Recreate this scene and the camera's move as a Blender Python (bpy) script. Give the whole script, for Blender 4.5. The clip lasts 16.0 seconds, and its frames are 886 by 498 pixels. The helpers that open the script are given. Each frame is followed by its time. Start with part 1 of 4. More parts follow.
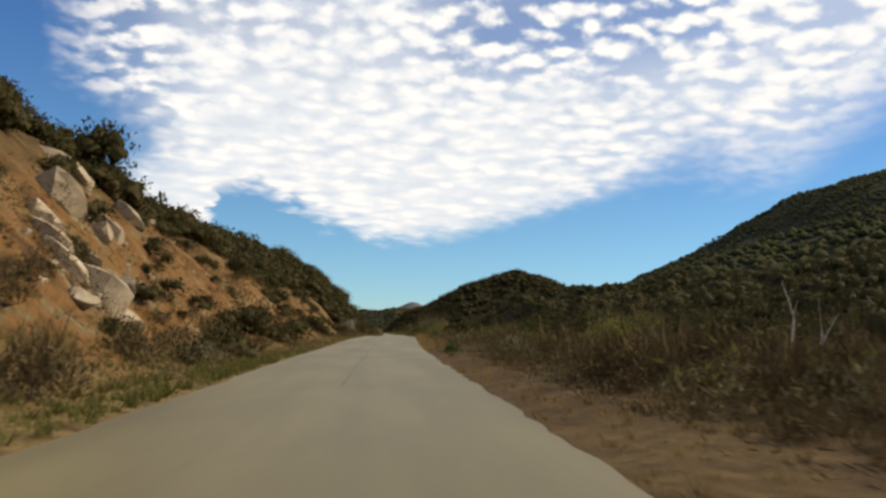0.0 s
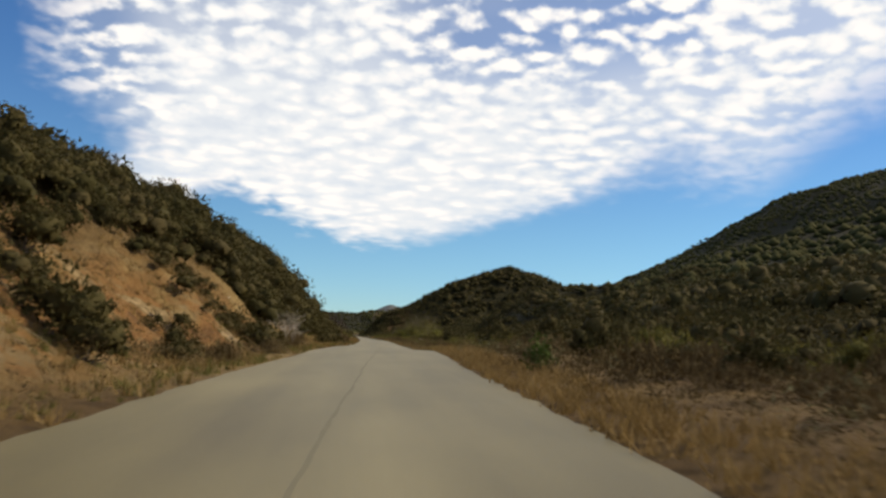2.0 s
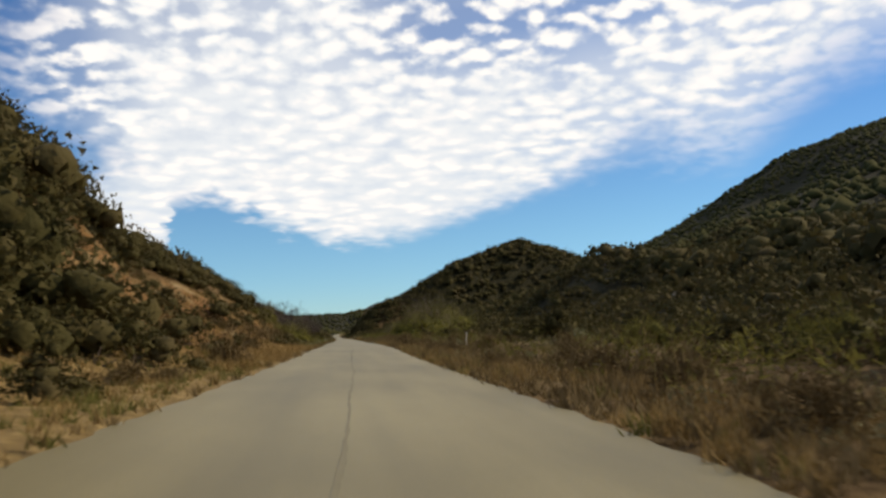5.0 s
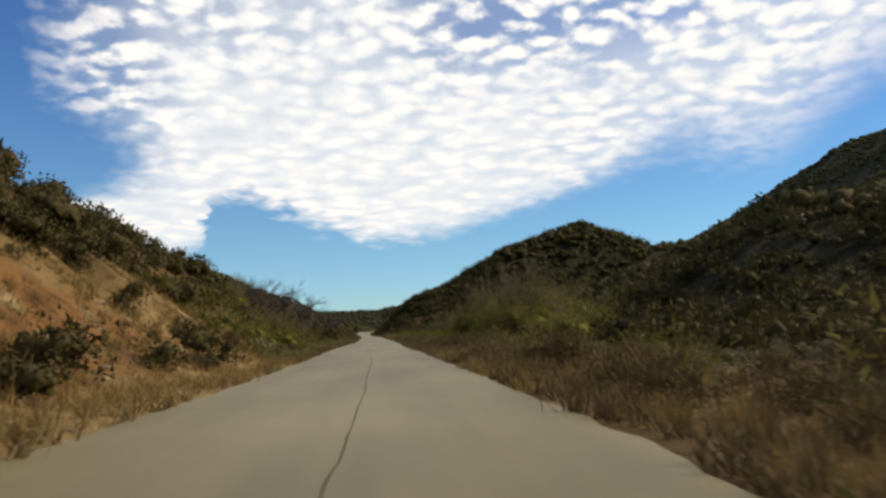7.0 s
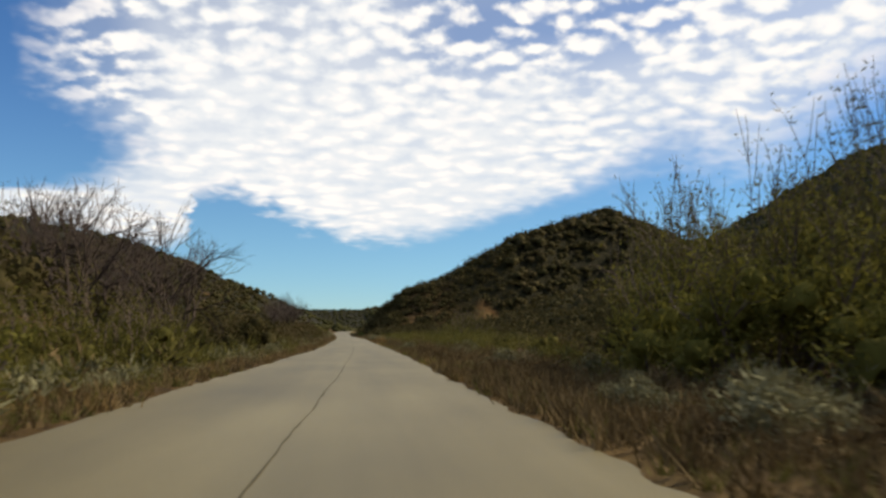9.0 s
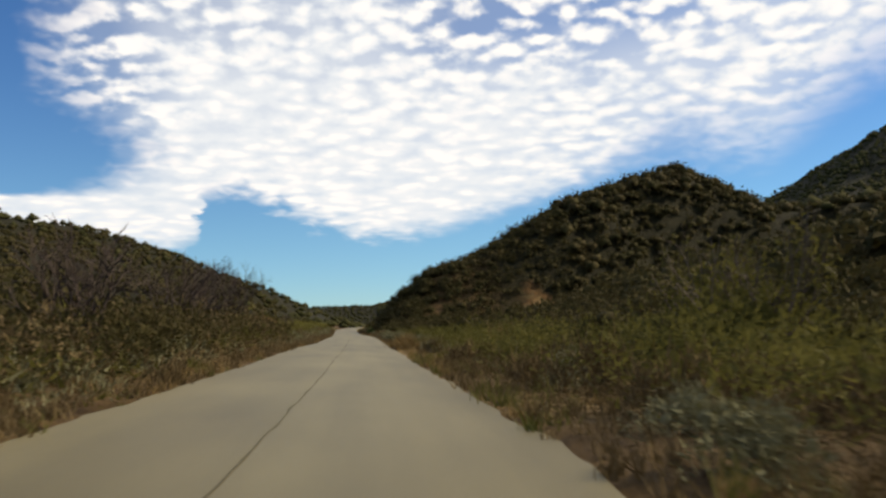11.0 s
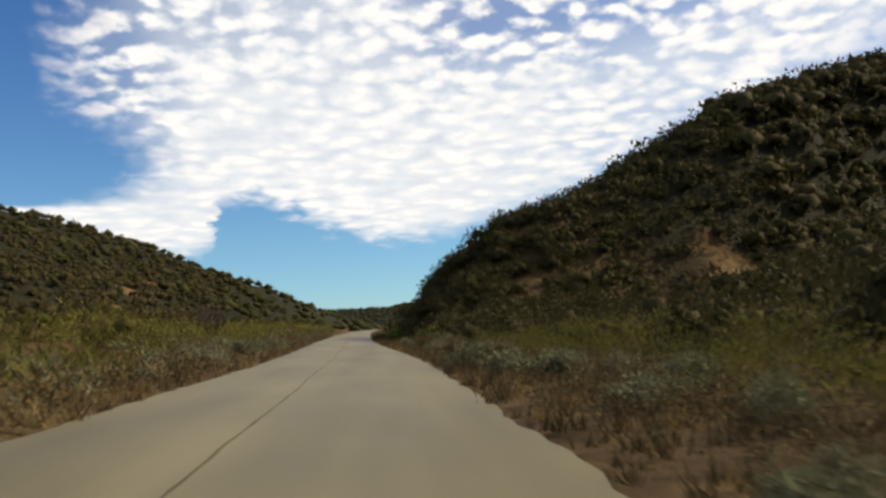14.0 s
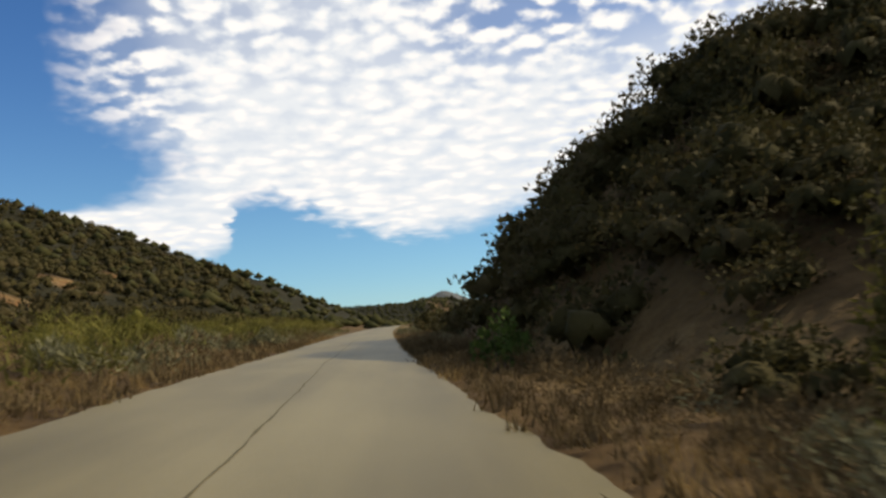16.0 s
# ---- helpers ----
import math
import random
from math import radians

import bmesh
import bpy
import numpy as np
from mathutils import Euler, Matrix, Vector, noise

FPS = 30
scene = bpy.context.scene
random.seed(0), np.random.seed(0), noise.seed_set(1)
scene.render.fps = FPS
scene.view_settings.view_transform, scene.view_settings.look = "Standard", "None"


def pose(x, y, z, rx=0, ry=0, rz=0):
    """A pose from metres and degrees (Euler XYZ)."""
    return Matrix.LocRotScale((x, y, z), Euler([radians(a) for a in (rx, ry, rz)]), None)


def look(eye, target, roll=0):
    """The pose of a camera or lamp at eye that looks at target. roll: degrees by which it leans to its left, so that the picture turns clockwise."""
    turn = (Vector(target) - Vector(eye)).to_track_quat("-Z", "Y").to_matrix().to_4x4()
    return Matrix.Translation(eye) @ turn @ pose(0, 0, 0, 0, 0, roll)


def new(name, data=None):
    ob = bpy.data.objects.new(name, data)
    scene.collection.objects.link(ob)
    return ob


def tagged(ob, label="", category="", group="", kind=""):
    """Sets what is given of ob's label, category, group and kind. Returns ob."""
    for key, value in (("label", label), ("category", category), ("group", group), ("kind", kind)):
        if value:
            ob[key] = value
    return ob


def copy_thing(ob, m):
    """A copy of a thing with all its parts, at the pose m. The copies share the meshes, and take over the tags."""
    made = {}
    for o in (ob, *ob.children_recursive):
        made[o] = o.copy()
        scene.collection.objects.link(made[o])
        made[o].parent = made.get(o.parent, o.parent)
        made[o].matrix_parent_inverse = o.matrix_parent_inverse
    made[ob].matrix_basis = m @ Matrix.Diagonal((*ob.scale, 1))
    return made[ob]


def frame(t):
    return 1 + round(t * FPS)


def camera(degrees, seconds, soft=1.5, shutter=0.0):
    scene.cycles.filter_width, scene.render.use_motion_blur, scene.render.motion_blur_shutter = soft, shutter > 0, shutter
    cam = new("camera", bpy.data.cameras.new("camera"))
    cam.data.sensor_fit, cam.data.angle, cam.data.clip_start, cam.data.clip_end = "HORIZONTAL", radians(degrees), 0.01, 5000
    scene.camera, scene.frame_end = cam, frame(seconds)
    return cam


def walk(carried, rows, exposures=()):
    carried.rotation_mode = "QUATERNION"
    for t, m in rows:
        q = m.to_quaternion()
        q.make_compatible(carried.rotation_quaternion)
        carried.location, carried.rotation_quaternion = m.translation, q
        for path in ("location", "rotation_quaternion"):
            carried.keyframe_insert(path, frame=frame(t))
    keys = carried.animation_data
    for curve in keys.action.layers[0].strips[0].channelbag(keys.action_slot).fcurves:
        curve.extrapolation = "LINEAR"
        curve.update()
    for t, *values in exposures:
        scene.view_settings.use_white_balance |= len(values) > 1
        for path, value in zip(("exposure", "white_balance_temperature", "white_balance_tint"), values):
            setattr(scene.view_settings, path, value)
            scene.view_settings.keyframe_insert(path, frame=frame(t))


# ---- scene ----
cam = camera(53.4, 16.0, soft=2.7, shutter=0.12)

EYE = 1.3          # height of the lens over the road


def smooth_table(points):
    """A smooth curve through (a, b) points, as a function of arrays."""
    xs = np.array([p[0] for p in points], float)
    ys = np.array([p[1] for p in points], float)
    ms = np.gradient(ys, xs)

    def f(x):
        x = np.clip(np.asarray(x, float), xs[0], xs[-1])
        i = np.clip(np.searchsorted(xs, x) - 1, 0, len(xs) - 2)
        h = xs[i + 1] - xs[i]
        u = (x - xs[i]) / h
        return ((2 * u**3 - 3 * u * u + 1) * ys[i] + (u**3 - 2 * u * u + u) * h * ms[i]
                + (3 * u * u - 2 * u**3) * ys[i + 1] + (u**3 - u * u) * h * ms[i + 1])
    return f


# height of the road along its length
road_z = smooth_table([(-200, 0.0), (0, 0.0), (60, 0.14), (98, 0.4), (122, 0.49), (142, 0.3), (168, -0.02), (200, -0.05), (240, 0.0), (300, -0.2),
                       (400, -0.45), (480, -0.5), (543, -0.45), (640, 0.1), (730, 0.85), (795, 1.3), (850, 1.1), (950, 0.0), (1200, -4), (5200, -4)])

# seconds, x, y, pitch, roll, yaw
ROWS = [
    (0.0, 0.00, 0.00, 5.40, -2.00, -4.55),
    (0.5, 0.07, 17.00, 5.60, -2.27, -4.99),
    (1.0, 0.28, 34.00, 5.57, -2.14, -5.52),
    (1.5, 0.59, 51.00, 5.65, -2.46, -5.71),
    (2.0, 0.98, 67.99, 5.67, -2.25, -6.04),
    (2.5, 1.49, 84.98, 5.56, -1.63, -6.52),
    (3.0, 2.14, 101.97, 5.75, -2.28, -6.93),
    (3.5, 2.87, 118.96, 5.83, -0.84, -7.11),
    (4.0, 3.62, 135.94, 5.73, 0.64, -7.01),
    (4.5, 4.33, 152.92, 5.55, 1.69, -6.86),
    (5.0, 4.98, 169.91, 5.27, 2.32, -6.66),
    (5.5, 5.57, 186.90, 5.00, 2.59, -6.36),
    (6.0, 6.05, 203.89, 4.85, 2.57, -5.93),
    (6.5, 6.37, 220.89, 4.92, 2.35, -5.31),
    (7.0, 6.48, 237.89, 5.20, 1.90, -4.51),
    (7.5, 6.44, 254.89, 5.02, -0.79, -4.38),
    (8.0, 6.42, 271.89, 5.10, -1.75, -4.58),
    (8.5, 6.51, 288.89, 5.31, -1.85, -5.18),
    (9.0, 6.77, 305.89, 5.38, -0.20, -5.69),
    (9.5, 7.14, 322.88, 5.35, 0.78, -5.85),
    (10.0, 7.50, 339.88, 5.21, 1.11, -5.66),
    (10.5, 7.78, 356.88, 5.06, 1.17, -5.28),
    (11.0, 7.94, 373.88, 5.00, 1.39, -4.89),
    (11.5, 8.00, 390.88, 5.14, 2.15, -4.64),
    (12.0, 8.01, 407.88, 5.48, 3.46, -4.53),
    (12.5, 7.97, 424.88, 5.14, 3.76, -4.31),
    (13.0, 7.85, 441.88, 5.31, 2.16, -3.94),
    (13.5, 7.67, 458.88, 5.07, 2.52, -3.91),
    (14.0, 7.46, 475.87, 5.10, 2.75, -3.80),
    (14.5, 7.19, 492.87, 4.97, 2.28, -3.48),
    (15.0, 6.84, 509.87, 5.41, 2.61, -3.22),
    (15.5, 6.39, 526.86, 5.34, 3.29, -2.87),
    (16.0, 5.86, 543.85, 4.86, 4.23, -2.64),
]
walk(cam, [(t, pose(x, y, float(road_z(y)) + EYE, 90 + p, r, yaw)) for t, x, y, p, r, yaw in ROWS],
     exposures=[(0.0, 0.0, 7500, 12), (16.0, 0.0, 7500, 12)])

# ---------------------------------------------------------------- sky, sun
SUN_EL, SUN_AZ = 35.5, 80.0      # azimuth from straight ahead towards the right
world = bpy.data.worlds.new("sky")
scene.world = world
world.use_nodes = True
wt = world.node_tree
wt.nodes.clear()


def wnode(kind, **props):
    n = wt.nodes.new(kind)
    for key, value in props.items():
        setattr(n, key, value)
    return n


def wmath(op, a, b=None, c=None, clamp=False):
    n = wnode("ShaderNodeMath", operation=op, use_clamp=clamp)
    for i, v in enumerate((a, b, c)):
        if v is None:
            continue
        if isinstance(v, (int, float)):
            n.inputs[i].default_value = v
        else:
            wt.links.new(v, n.inputs[i])
    return n.outputs[0]


def wramp(value, stops, lo, hi):
    """Curve through (place, value) stops; value given in its own unit lo..hi."""
    n = wnode("ShaderNodeFloatCurve")
    curve = n.mapping.curves[0]
    pts = [((a - stops[0][0]) / (stops[-1][0] - stops[0][0]), (b - lo) / (hi - lo)) for a, b in stops]
    curve.points[0].location = pts[0]
    curve.points[1].location = pts[-1]
    for p in pts[1:-1]:
        curve.points.new(*p)
    n.mapping.update()
    wt.links.new(wmath("DIVIDE", wmath("SUBTRACT", value, stops[0][0]), stops[-1][0] - stops[0][0], clamp=True), n.inputs["Value"])
    return wmath("MULTIPLY_ADD", n.outputs[0], hi - lo, lo)


def wnoise(vec, scale, detail, rough, distort=0.0):
    n = wnode("ShaderNodeTexNoise")
    wt.links.new(vec, n.inputs["Vector"])
    n.inputs["Scale"].default_value, n.inputs["Detail"].default_value = scale, detail
    n.inputs["Roughness"].default_value, n.inputs["Distortion"].default_value = rough, distort
    return n.outputs["Fac"]


def wround(vec, scale):
    """Round puffs: high in the middle of each cell."""
    n = wnode("ShaderNodeTexVoronoi", feature="SMOOTH_F1")
    wt.links.new(vec, n.inputs["Vector"])
    n.inputs["Scale"].default_value, n.inputs["Smoothness"].default_value = scale, 0.7
    return wmath("MULTIPLY_ADD", n.outputs["Distance"], -1.3, 1.0)


def wstep(value, a, b):
    n = wnode("ShaderNodeMapRange", interpolation_type="SMOOTHSTEP")
    wt.links.new(value, n.inputs[0])
    n.inputs[1].default_value, n.inputs[2].default_value = a, b
    return n.outputs[0]


co = wnode("ShaderNodeTexCoord")
sep = wnode("ShaderNodeSeparateXYZ")
wt.links.new(co.outputs["Generated"], sep.inputs[0])
dx, dy, dz = sep.outputs
az = wmath("MULTIPLY", wmath("ARCTAN2", dx, dy), 57.2958)
el = wmath("MULTIPLY", wmath("ARCSINE", dz), 57.2958)
flat = wnode("ShaderNodeCombineXYZ")            # puffs shrink towards the horizon
wt.links.new(wmath("MULTIPLY", az, 0.4), flat.inputs[0])
wt.links.new(wmath("MULTIPLY", wmath("LOGARITHM", wmath("ADD", wmath("MAXIMUM", el, 0.0), 4.0), 2.71828), 13.5), flat.inputs[1])
P = flat.outputs[0]
cells = wnoise(P, 1.75, 2.0, 0.45, 0.3)
fine = wnoise(P, 2.7, 3.0, 0.55, 0.2)
large = wnoise(P, 0.2, 2.0, 0.5)
bent = wnode("ShaderNodeVectorMath", operation="ADD")
warp = wnode("ShaderNodeTexNoise")
wt.links.new(P, warp.inputs["Vector"])
warp.inputs["Scale"].default_value, warp.inputs["Detail"].default_value = 0.9, 4.0
wt.links.new(P, bent.inputs[0])
wt.links.new(warp.outputs["Color"], bent.inputs[1])
squat = wnode("ShaderNodeVectorMath", operation="MULTIPLY")
wt.links.new(bent.outputs[0], squat.inputs[0])
squat.inputs[1].default_value = (0.85, 1.4, 1.0)
blobs = wround(squat.outputs[0], 1.5)
# lower rim of the sheet (degrees over the horizon by azimuth) and its left rim (azimuth by height)
low = wramp(wmath("MULTIPLY_ADD", wmath("SUBTRACT", cells, 0.5), 3.0, wmath("MULTIPLY_ADD", wmath("SUBTRACT", large, 0.5), 2.0, az)), [(-60, 7.0), (-30, 6.3), (-22, 6.0), (-12, 5.0), (-10.6, 6.4), (-10.0, 8.2), (-8.5, 8.5), (-4, 7.0), (-1.5, 6.2),
                 (1, 5.7), (4, 5.9), (7, 6.7), (12, 8.1), (16.5, 9.2), (19, 9.6), (22, 9.0), (25, 8.7), (27, 9.6), (29.5, 11.2), (33, 13.0), (45, 15), (60, 15)], 0, 20)
left = wramp(el, [(4, -70), (7.6, -70), (8.2, -20.5), (9.4, -16.0), (11, -14.8), (12.6, -15.5), (14.2, -18.0), (17, -18.6), (22, -19.0),
                  (32, -24), (60, -60)], -80, 0)
wob = wmath("MULTIPLY", wmath("SUBTRACT", cells, 0.5), 3.4)
rim_low = wmath("ADD", wmath("SUBTRACT", el, low), wmath("MULTIPLY", wob, 0.55))
rim_left = wmath("ADD", wmath("SUBTRACT", az, left), wmath("MULTIPLY_ADD", wmath("SUBTRACT", large, 0.5), 5.0, wob))
thin_right = wmath("MULTIPLY_ADD", wstep(az, 12.0, 22.0), 0.62, 1.0)        # the sheet thins out slowly on the right
sheet = wmath("MULTIPLY", wstep(wmath("DIVIDE", wmath("ADD", rim_low, 0.5), wmath("POWER", thin_right, 2.6)), 0.0, 1.8), wstep(rim_left, -2.6, 3.6))
behind = wstep(dy, -0.2, 0.3)
sheet = wmath("ADD", wmath("MULTIPLY", sheet, behind), wmath("MULTIPLY", wmath("SUBTRACT", 1.0, behind), 0.55))
# puffs: dense low in the sheet, broken up higher
def wmax(a, b):
    return wmath("MAXIMUM", a, b)


gap_left = wmath("MULTIPLY", wstep(wmath("MULTIPLY", az, -1.0), 9.0, 17.0), wstep(el, 10.0, 14.5))
mid_right = wmath("MULTIPLY", wstep(az, 0.0, 7.0), wmath("SUBTRACT", 1.0, wstep(az, 17.0, 27.0)))
gap_top = wmath("MULTIPLY", wstep(el, 13.0, 20.0), wmath("MULTIPLY_ADD", mid_right, 0.5, 0.5))
gap_right = wmath("MULTIPLY", wstep(az, 6.0, 16.0), 0.42)
open_up = wmath("ADD", wmax(wmax(gap_left, gap_top), gap_right), wmath("MULTIPLY", wmath("SUBTRACT", large, 0.5), 0.7), clamp=True)
puff = wmath("ADD", wmath("MULTIPLY_ADD", blobs, 0.42, wmath("MULTIPLY", cells, 0.3)), wmath("ADD", wmath("MULTIPLY", fine, 0.2), wmath("MULTIPLY", large, 0.18)))
edge = wmath("MULTIPLY_ADD", open_up, 0.14, 0.37)
body_ = wnode("ShaderNodeMapRange", interpolation_type="SMOOTHSTEP")
wt.links.new(wmath("SUBTRACT", puff, edge), body_.inputs[0])
body_.inputs[1].default_value, body_.inputs[2].default_value = -0.085, 0.125
veil = wmath("MULTIPLY_ADD", open_up, -0.62, 0.84)          # thin white veil between the puffs
cover = wmath("MULTIPLY", wmath("MULTIPLY_ADD", body_.outputs[0], wmath("SUBTRACT", 1.0, veil), veil), sheet, clamp=True)
cover = wmath("MULTIPLY", cover, wstep(el, 3.0, 6.0))
sky = wnode("ShaderNodeTexSky", sky_type="NISHITA", sun_disc=False, sun_elevation=radians(SUN_EL), sun_rotation=radians(SUN_AZ),
            altitude=600, air_density=1.0, dust_density=0.0, ozone_density=4.0)
tone = wnode("ShaderNodeMix", data_type="RGBA")
wt.links.new(cover, tone.inputs[0])
clear = wnode("ShaderNodeMix", data_type="RGBA", blend_type="MULTIPLY")     # a clean, dry, strongly blue air
clear.inputs[0].default_value = 1.0
hue = wnode("ShaderNodeMix", data_type="RGBA")
wt.links.new(wstep(el, 4.0, 22.0), hue.inputs[0])
hue.inputs[6].default_value = (0.66, 1.03, 1.27, 1)
hue.inputs[7].default_value = (0.44, 0.84, 1.26, 1)
hue2 = wnode("ShaderNodeMix", data_type="RGBA")
wt.links.new(wstep(el, -1.0, 8.0), hue2.inputs[0])
hue2.inputs[6].default_value = (0.64, 1.0, 1.38, 1)
wt.links.new(hue.outputs[2], hue2.inputs[7])
wt.links.new(hue2.outputs[2], clear.inputs[7])
wt.links.new(sky.outputs[0], clear.inputs[6])
wt.links.new(clear.outputs[2], tone.inputs[6])
shade = wnode("ShaderNodeMix", data_type="RGBA")       # thin parts a little greyer
wt.links.new(wstep(puff, 0.46, 0.68), shade.inputs[0])
shade.inputs[6].default_value = (7.9, 8.9, 10.2, 1)
shade.inputs[7].default_value = (9.9, 10.3, 11.0, 1)
wt.links.new(shade.outputs[2], tone.inputs[7])
back = wnode("ShaderNodeBackground")
back.inputs[1].default_value = 0.1
wt.links.new(tone.outputs[2], back.inputs[0])
wt.links.new(back.outputs[0], wnode("ShaderNodeOutputWorld").inputs[0])

sun = new("sun", bpy.data.lights.new("sun", "SUN"))
sun.data.energy, sun.data.angle, sun.data.color = 4.45, radians(0.6), (1.0, 0.92, 0.76)
sun.matrix_world = look((300 * math.sin(radians(SUN_AZ)), 300 * math.cos(radians(SUN_AZ)), 300 * math.tan(radians(SUN_EL))), (0, 0, 0))

# ---------------------------------------------------------------- materials
def material(name, colors, scale, rough=0.9, bump=0.0, bump_scale=None, detail=6.0, island=0.0, objects=0.0, translucent=0.0, spec=0.3):
    """Noise-mixed colours (dark to light) in real size, optional variation by island or object, and a fine relief."""
    m = bpy.data.materials.new(name)
    m.use_nodes = True
    nt = m.node_tree
    bs = nt.nodes["Principled BSDF"]
    bs.inputs["Roughness"].default_value = rough
    bs.inputs["Specular IOR Level"].default_value = spec
    tc = nt.nodes.new("ShaderNodeTexCoord")
    no = nt.nodes.new("ShaderNodeTexNoise")
    no.inputs["Scale"].default_value, no.inputs["Detail"].default_value = scale, detail
    no.inputs["Roughness"].default_value = 0.62
    nt.links.new(tc.outputs["Object"], no.inputs["Vector"])
    fac = no.outputs["Fac"]

    def add(a, amount, source):
        n = nt.nodes.new("ShaderNodeMath")
        n.operation = "MULTIPLY_ADD"
        nt.links.new(source, n.inputs[0])
        n.inputs[1].default_value = amount
        sub = nt.nodes.new("ShaderNodeMath")
        sub.operation = "SUBTRACT"
        nt.links.new(a, sub.inputs[0])
        sub.inputs[1].default_value = amount / 2
        nt.links.new(sub.outputs[0], n.inputs[2])
        return n.outputs[0]
    if island:
        geo = nt.nodes.new("ShaderNodeNewGeometry")
        fac = add(fac, island, geo.outputs["Random Per Island"])
    if objects:
        oi = nt.nodes.new("ShaderNodeObjectInfo")
        fac = add(fac, objects, oi.outputs["Random"])
    ramp = nt.nodes.new("ShaderNodeValToRGB")
    e = ramp.color_ramp.elements
    lo, hi = (0.3, 0.7) if not (island or objects) else (0.12, 0.88)
    for i, c in enumerate(colors):
        at = lo + (hi - lo) * i / (len(colors) - 1)
        el_ = e[i] if i < 2 else e.new(at)
        el_.position, el_.color = at, (*c, 1)
    for i, c in enumerate(colors):
        e[i].color = (*c, 1)
        e[i].position = lo + (hi - lo) * i / (len(colors) - 1)
    nt.links.new(fac, ramp.inputs[0])
    nt.links.new(ramp.outputs[0], bs.inputs["Base Color"])
    if bump:
        n2 = nt.nodes.new("ShaderNodeTexNoise")
        n2.inputs["Scale"].default_value, n2.inputs["Detail"].default_value = bump_scale or scale * 4, 5
        nt.links.new(tc.outputs["Object"], n2.inputs["Vector"])
        b = nt.nodes.new("ShaderNodeBump")
        b.inputs["Strength"].default_value, b.inputs["Distance"].default_value = bump, 0.1
        nt.links.new(n2.outputs["Fac"], b.inputs["Height"])
        nt.links.new(b.outputs[0], bs.inputs["Normal"])
    if translucent:
        tr = nt.nodes.new("ShaderNodeBsdfTranslucent")
        nt.links.new(ramp.outputs[0], tr.inputs[0])
        mx = nt.nodes.new("ShaderNodeMixShader")
        mx.inputs[0].default_value = translucent
        nt.links.new(bs.outputs[0], mx.inputs[1])
        nt.links.new(tr.outputs[0], mx.inputs[2])
        nt.links.new(mx.outputs[0], nt.nodes["Material Output"].inputs[0])
    return m


M_CHAP = material("chaparral_leaf", [(0.027, 0.026, 0.0095), (0.04, 0.037, 0.0135), (0.062, 0.053, 0.02), (0.076, 0.06, 0.027), (0.1, 0.083, 0.037)], 0.13, 0.75, bump=1.0, bump_scale=4.0, island=0.26, translucent=0.2, spec=0.04)
M_FARCHAP = material("far_chaparral", [(0.022, 0.025, 0.009), (0.044, 0.044, 0.016), (0.08, 0.07, 0.028)], 0.06, 0.9, island=0.3, spec=0.04)
M_SAGE = material("sage_leaf", [(0.1, 0.096, 0.05), (0.172, 0.166, 0.09), (0.27, 0.258, 0.152)], 1.2, 0.85, island=0.3, objects=0.25, translucent=0.15, spec=0.04)
M_BROWN = material("dry_brush", [(0.058, 0.041, 0.019), (0.118, 0.084, 0.04), (0.2, 0.148, 0.076)], 1.0, 0.9, island=0.3, objects=0.3, translucent=0.1, spec=0.04)
M_GREEN = material("willow_leaf", [(0.05, 0.05, 0.014), (0.1, 0.094, 0.025), (0.165, 0.148, 0.044)], 0.8, 0.7, island=0.3, objects=0.2, translucent=0.4, spec=0.04)
M_BUSHGREEN = material("green_leaf", [(0.03, 0.055, 0.015), (0.055, 0.085, 0.02), (0.09, 0.11, 0.03)], 0.9, 0.7, island=0.3, translucent=0.2, spec=0.04)
M_WILLOW = material("yellow_willow_leaf", [(0.09, 0.088, 0.02), (0.165, 0.155, 0.036), (0.24, 0.215, 0.06)], 0.5, 0.7, island=0.25, objects=0.2, translucent=0.35, spec=0.04)
M_GRASS = material("dry_grass", [(0.135, 0.085, 0.033), (0.235, 0.158, 0.064), (0.36, 0.25, 0.112)], 0.25, 0.85, island=0.35, translucent=0.25, spec=0.04)
M_GRASSGREEN = material("green_grass", [(0.06, 0.065, 0.015), (0.11, 0.11, 0.03), (0.2, 0.17, 0.06)], 0.25, 0.85, island=0.35, translucent=0.25, spec=0.04)
M_BARK = material("bark", [(0.06, 0.045, 0.03), (0.1, 0.075, 0.055), (0.17, 0.135, 0.1)], 3.0, 0.9, bump=0.4)
M_TWIG = material("dark_twig", [(0.03, 0.021, 0.016), (0.05, 0.036, 0.028), (0.085, 0.062, 0.048)], 3.0, 0.9)
M_DEAD = material("dead_wood", [(0.2, 0.17, 0.13), (0.34, 0.3, 0.25), (0.5, 0.46, 0.4)], 4.0, 0.85, bump=0.4)
M_ROCK = material("pale_rock", [(0.17, 0.13, 0.08), (0.32, 0.25, 0.165), (0.5, 0.42, 0.31)], 1.4, 0.9, bump=0.7, objects=0.2)
M_POST = material("weathered_post", [(0.1, 0.08, 0.06), (0.2, 0.17, 0.13), (0.3, 0.26, 0.2)], 5.0, 0.9, bump=0.4)
M_WHITEPOST = material("pale_post", [(0.4, 0.37, 0.31), (0.55, 0.52, 0.46), (0.7, 0.68, 0.62)], 4.0, 0.85, bump=0.3)


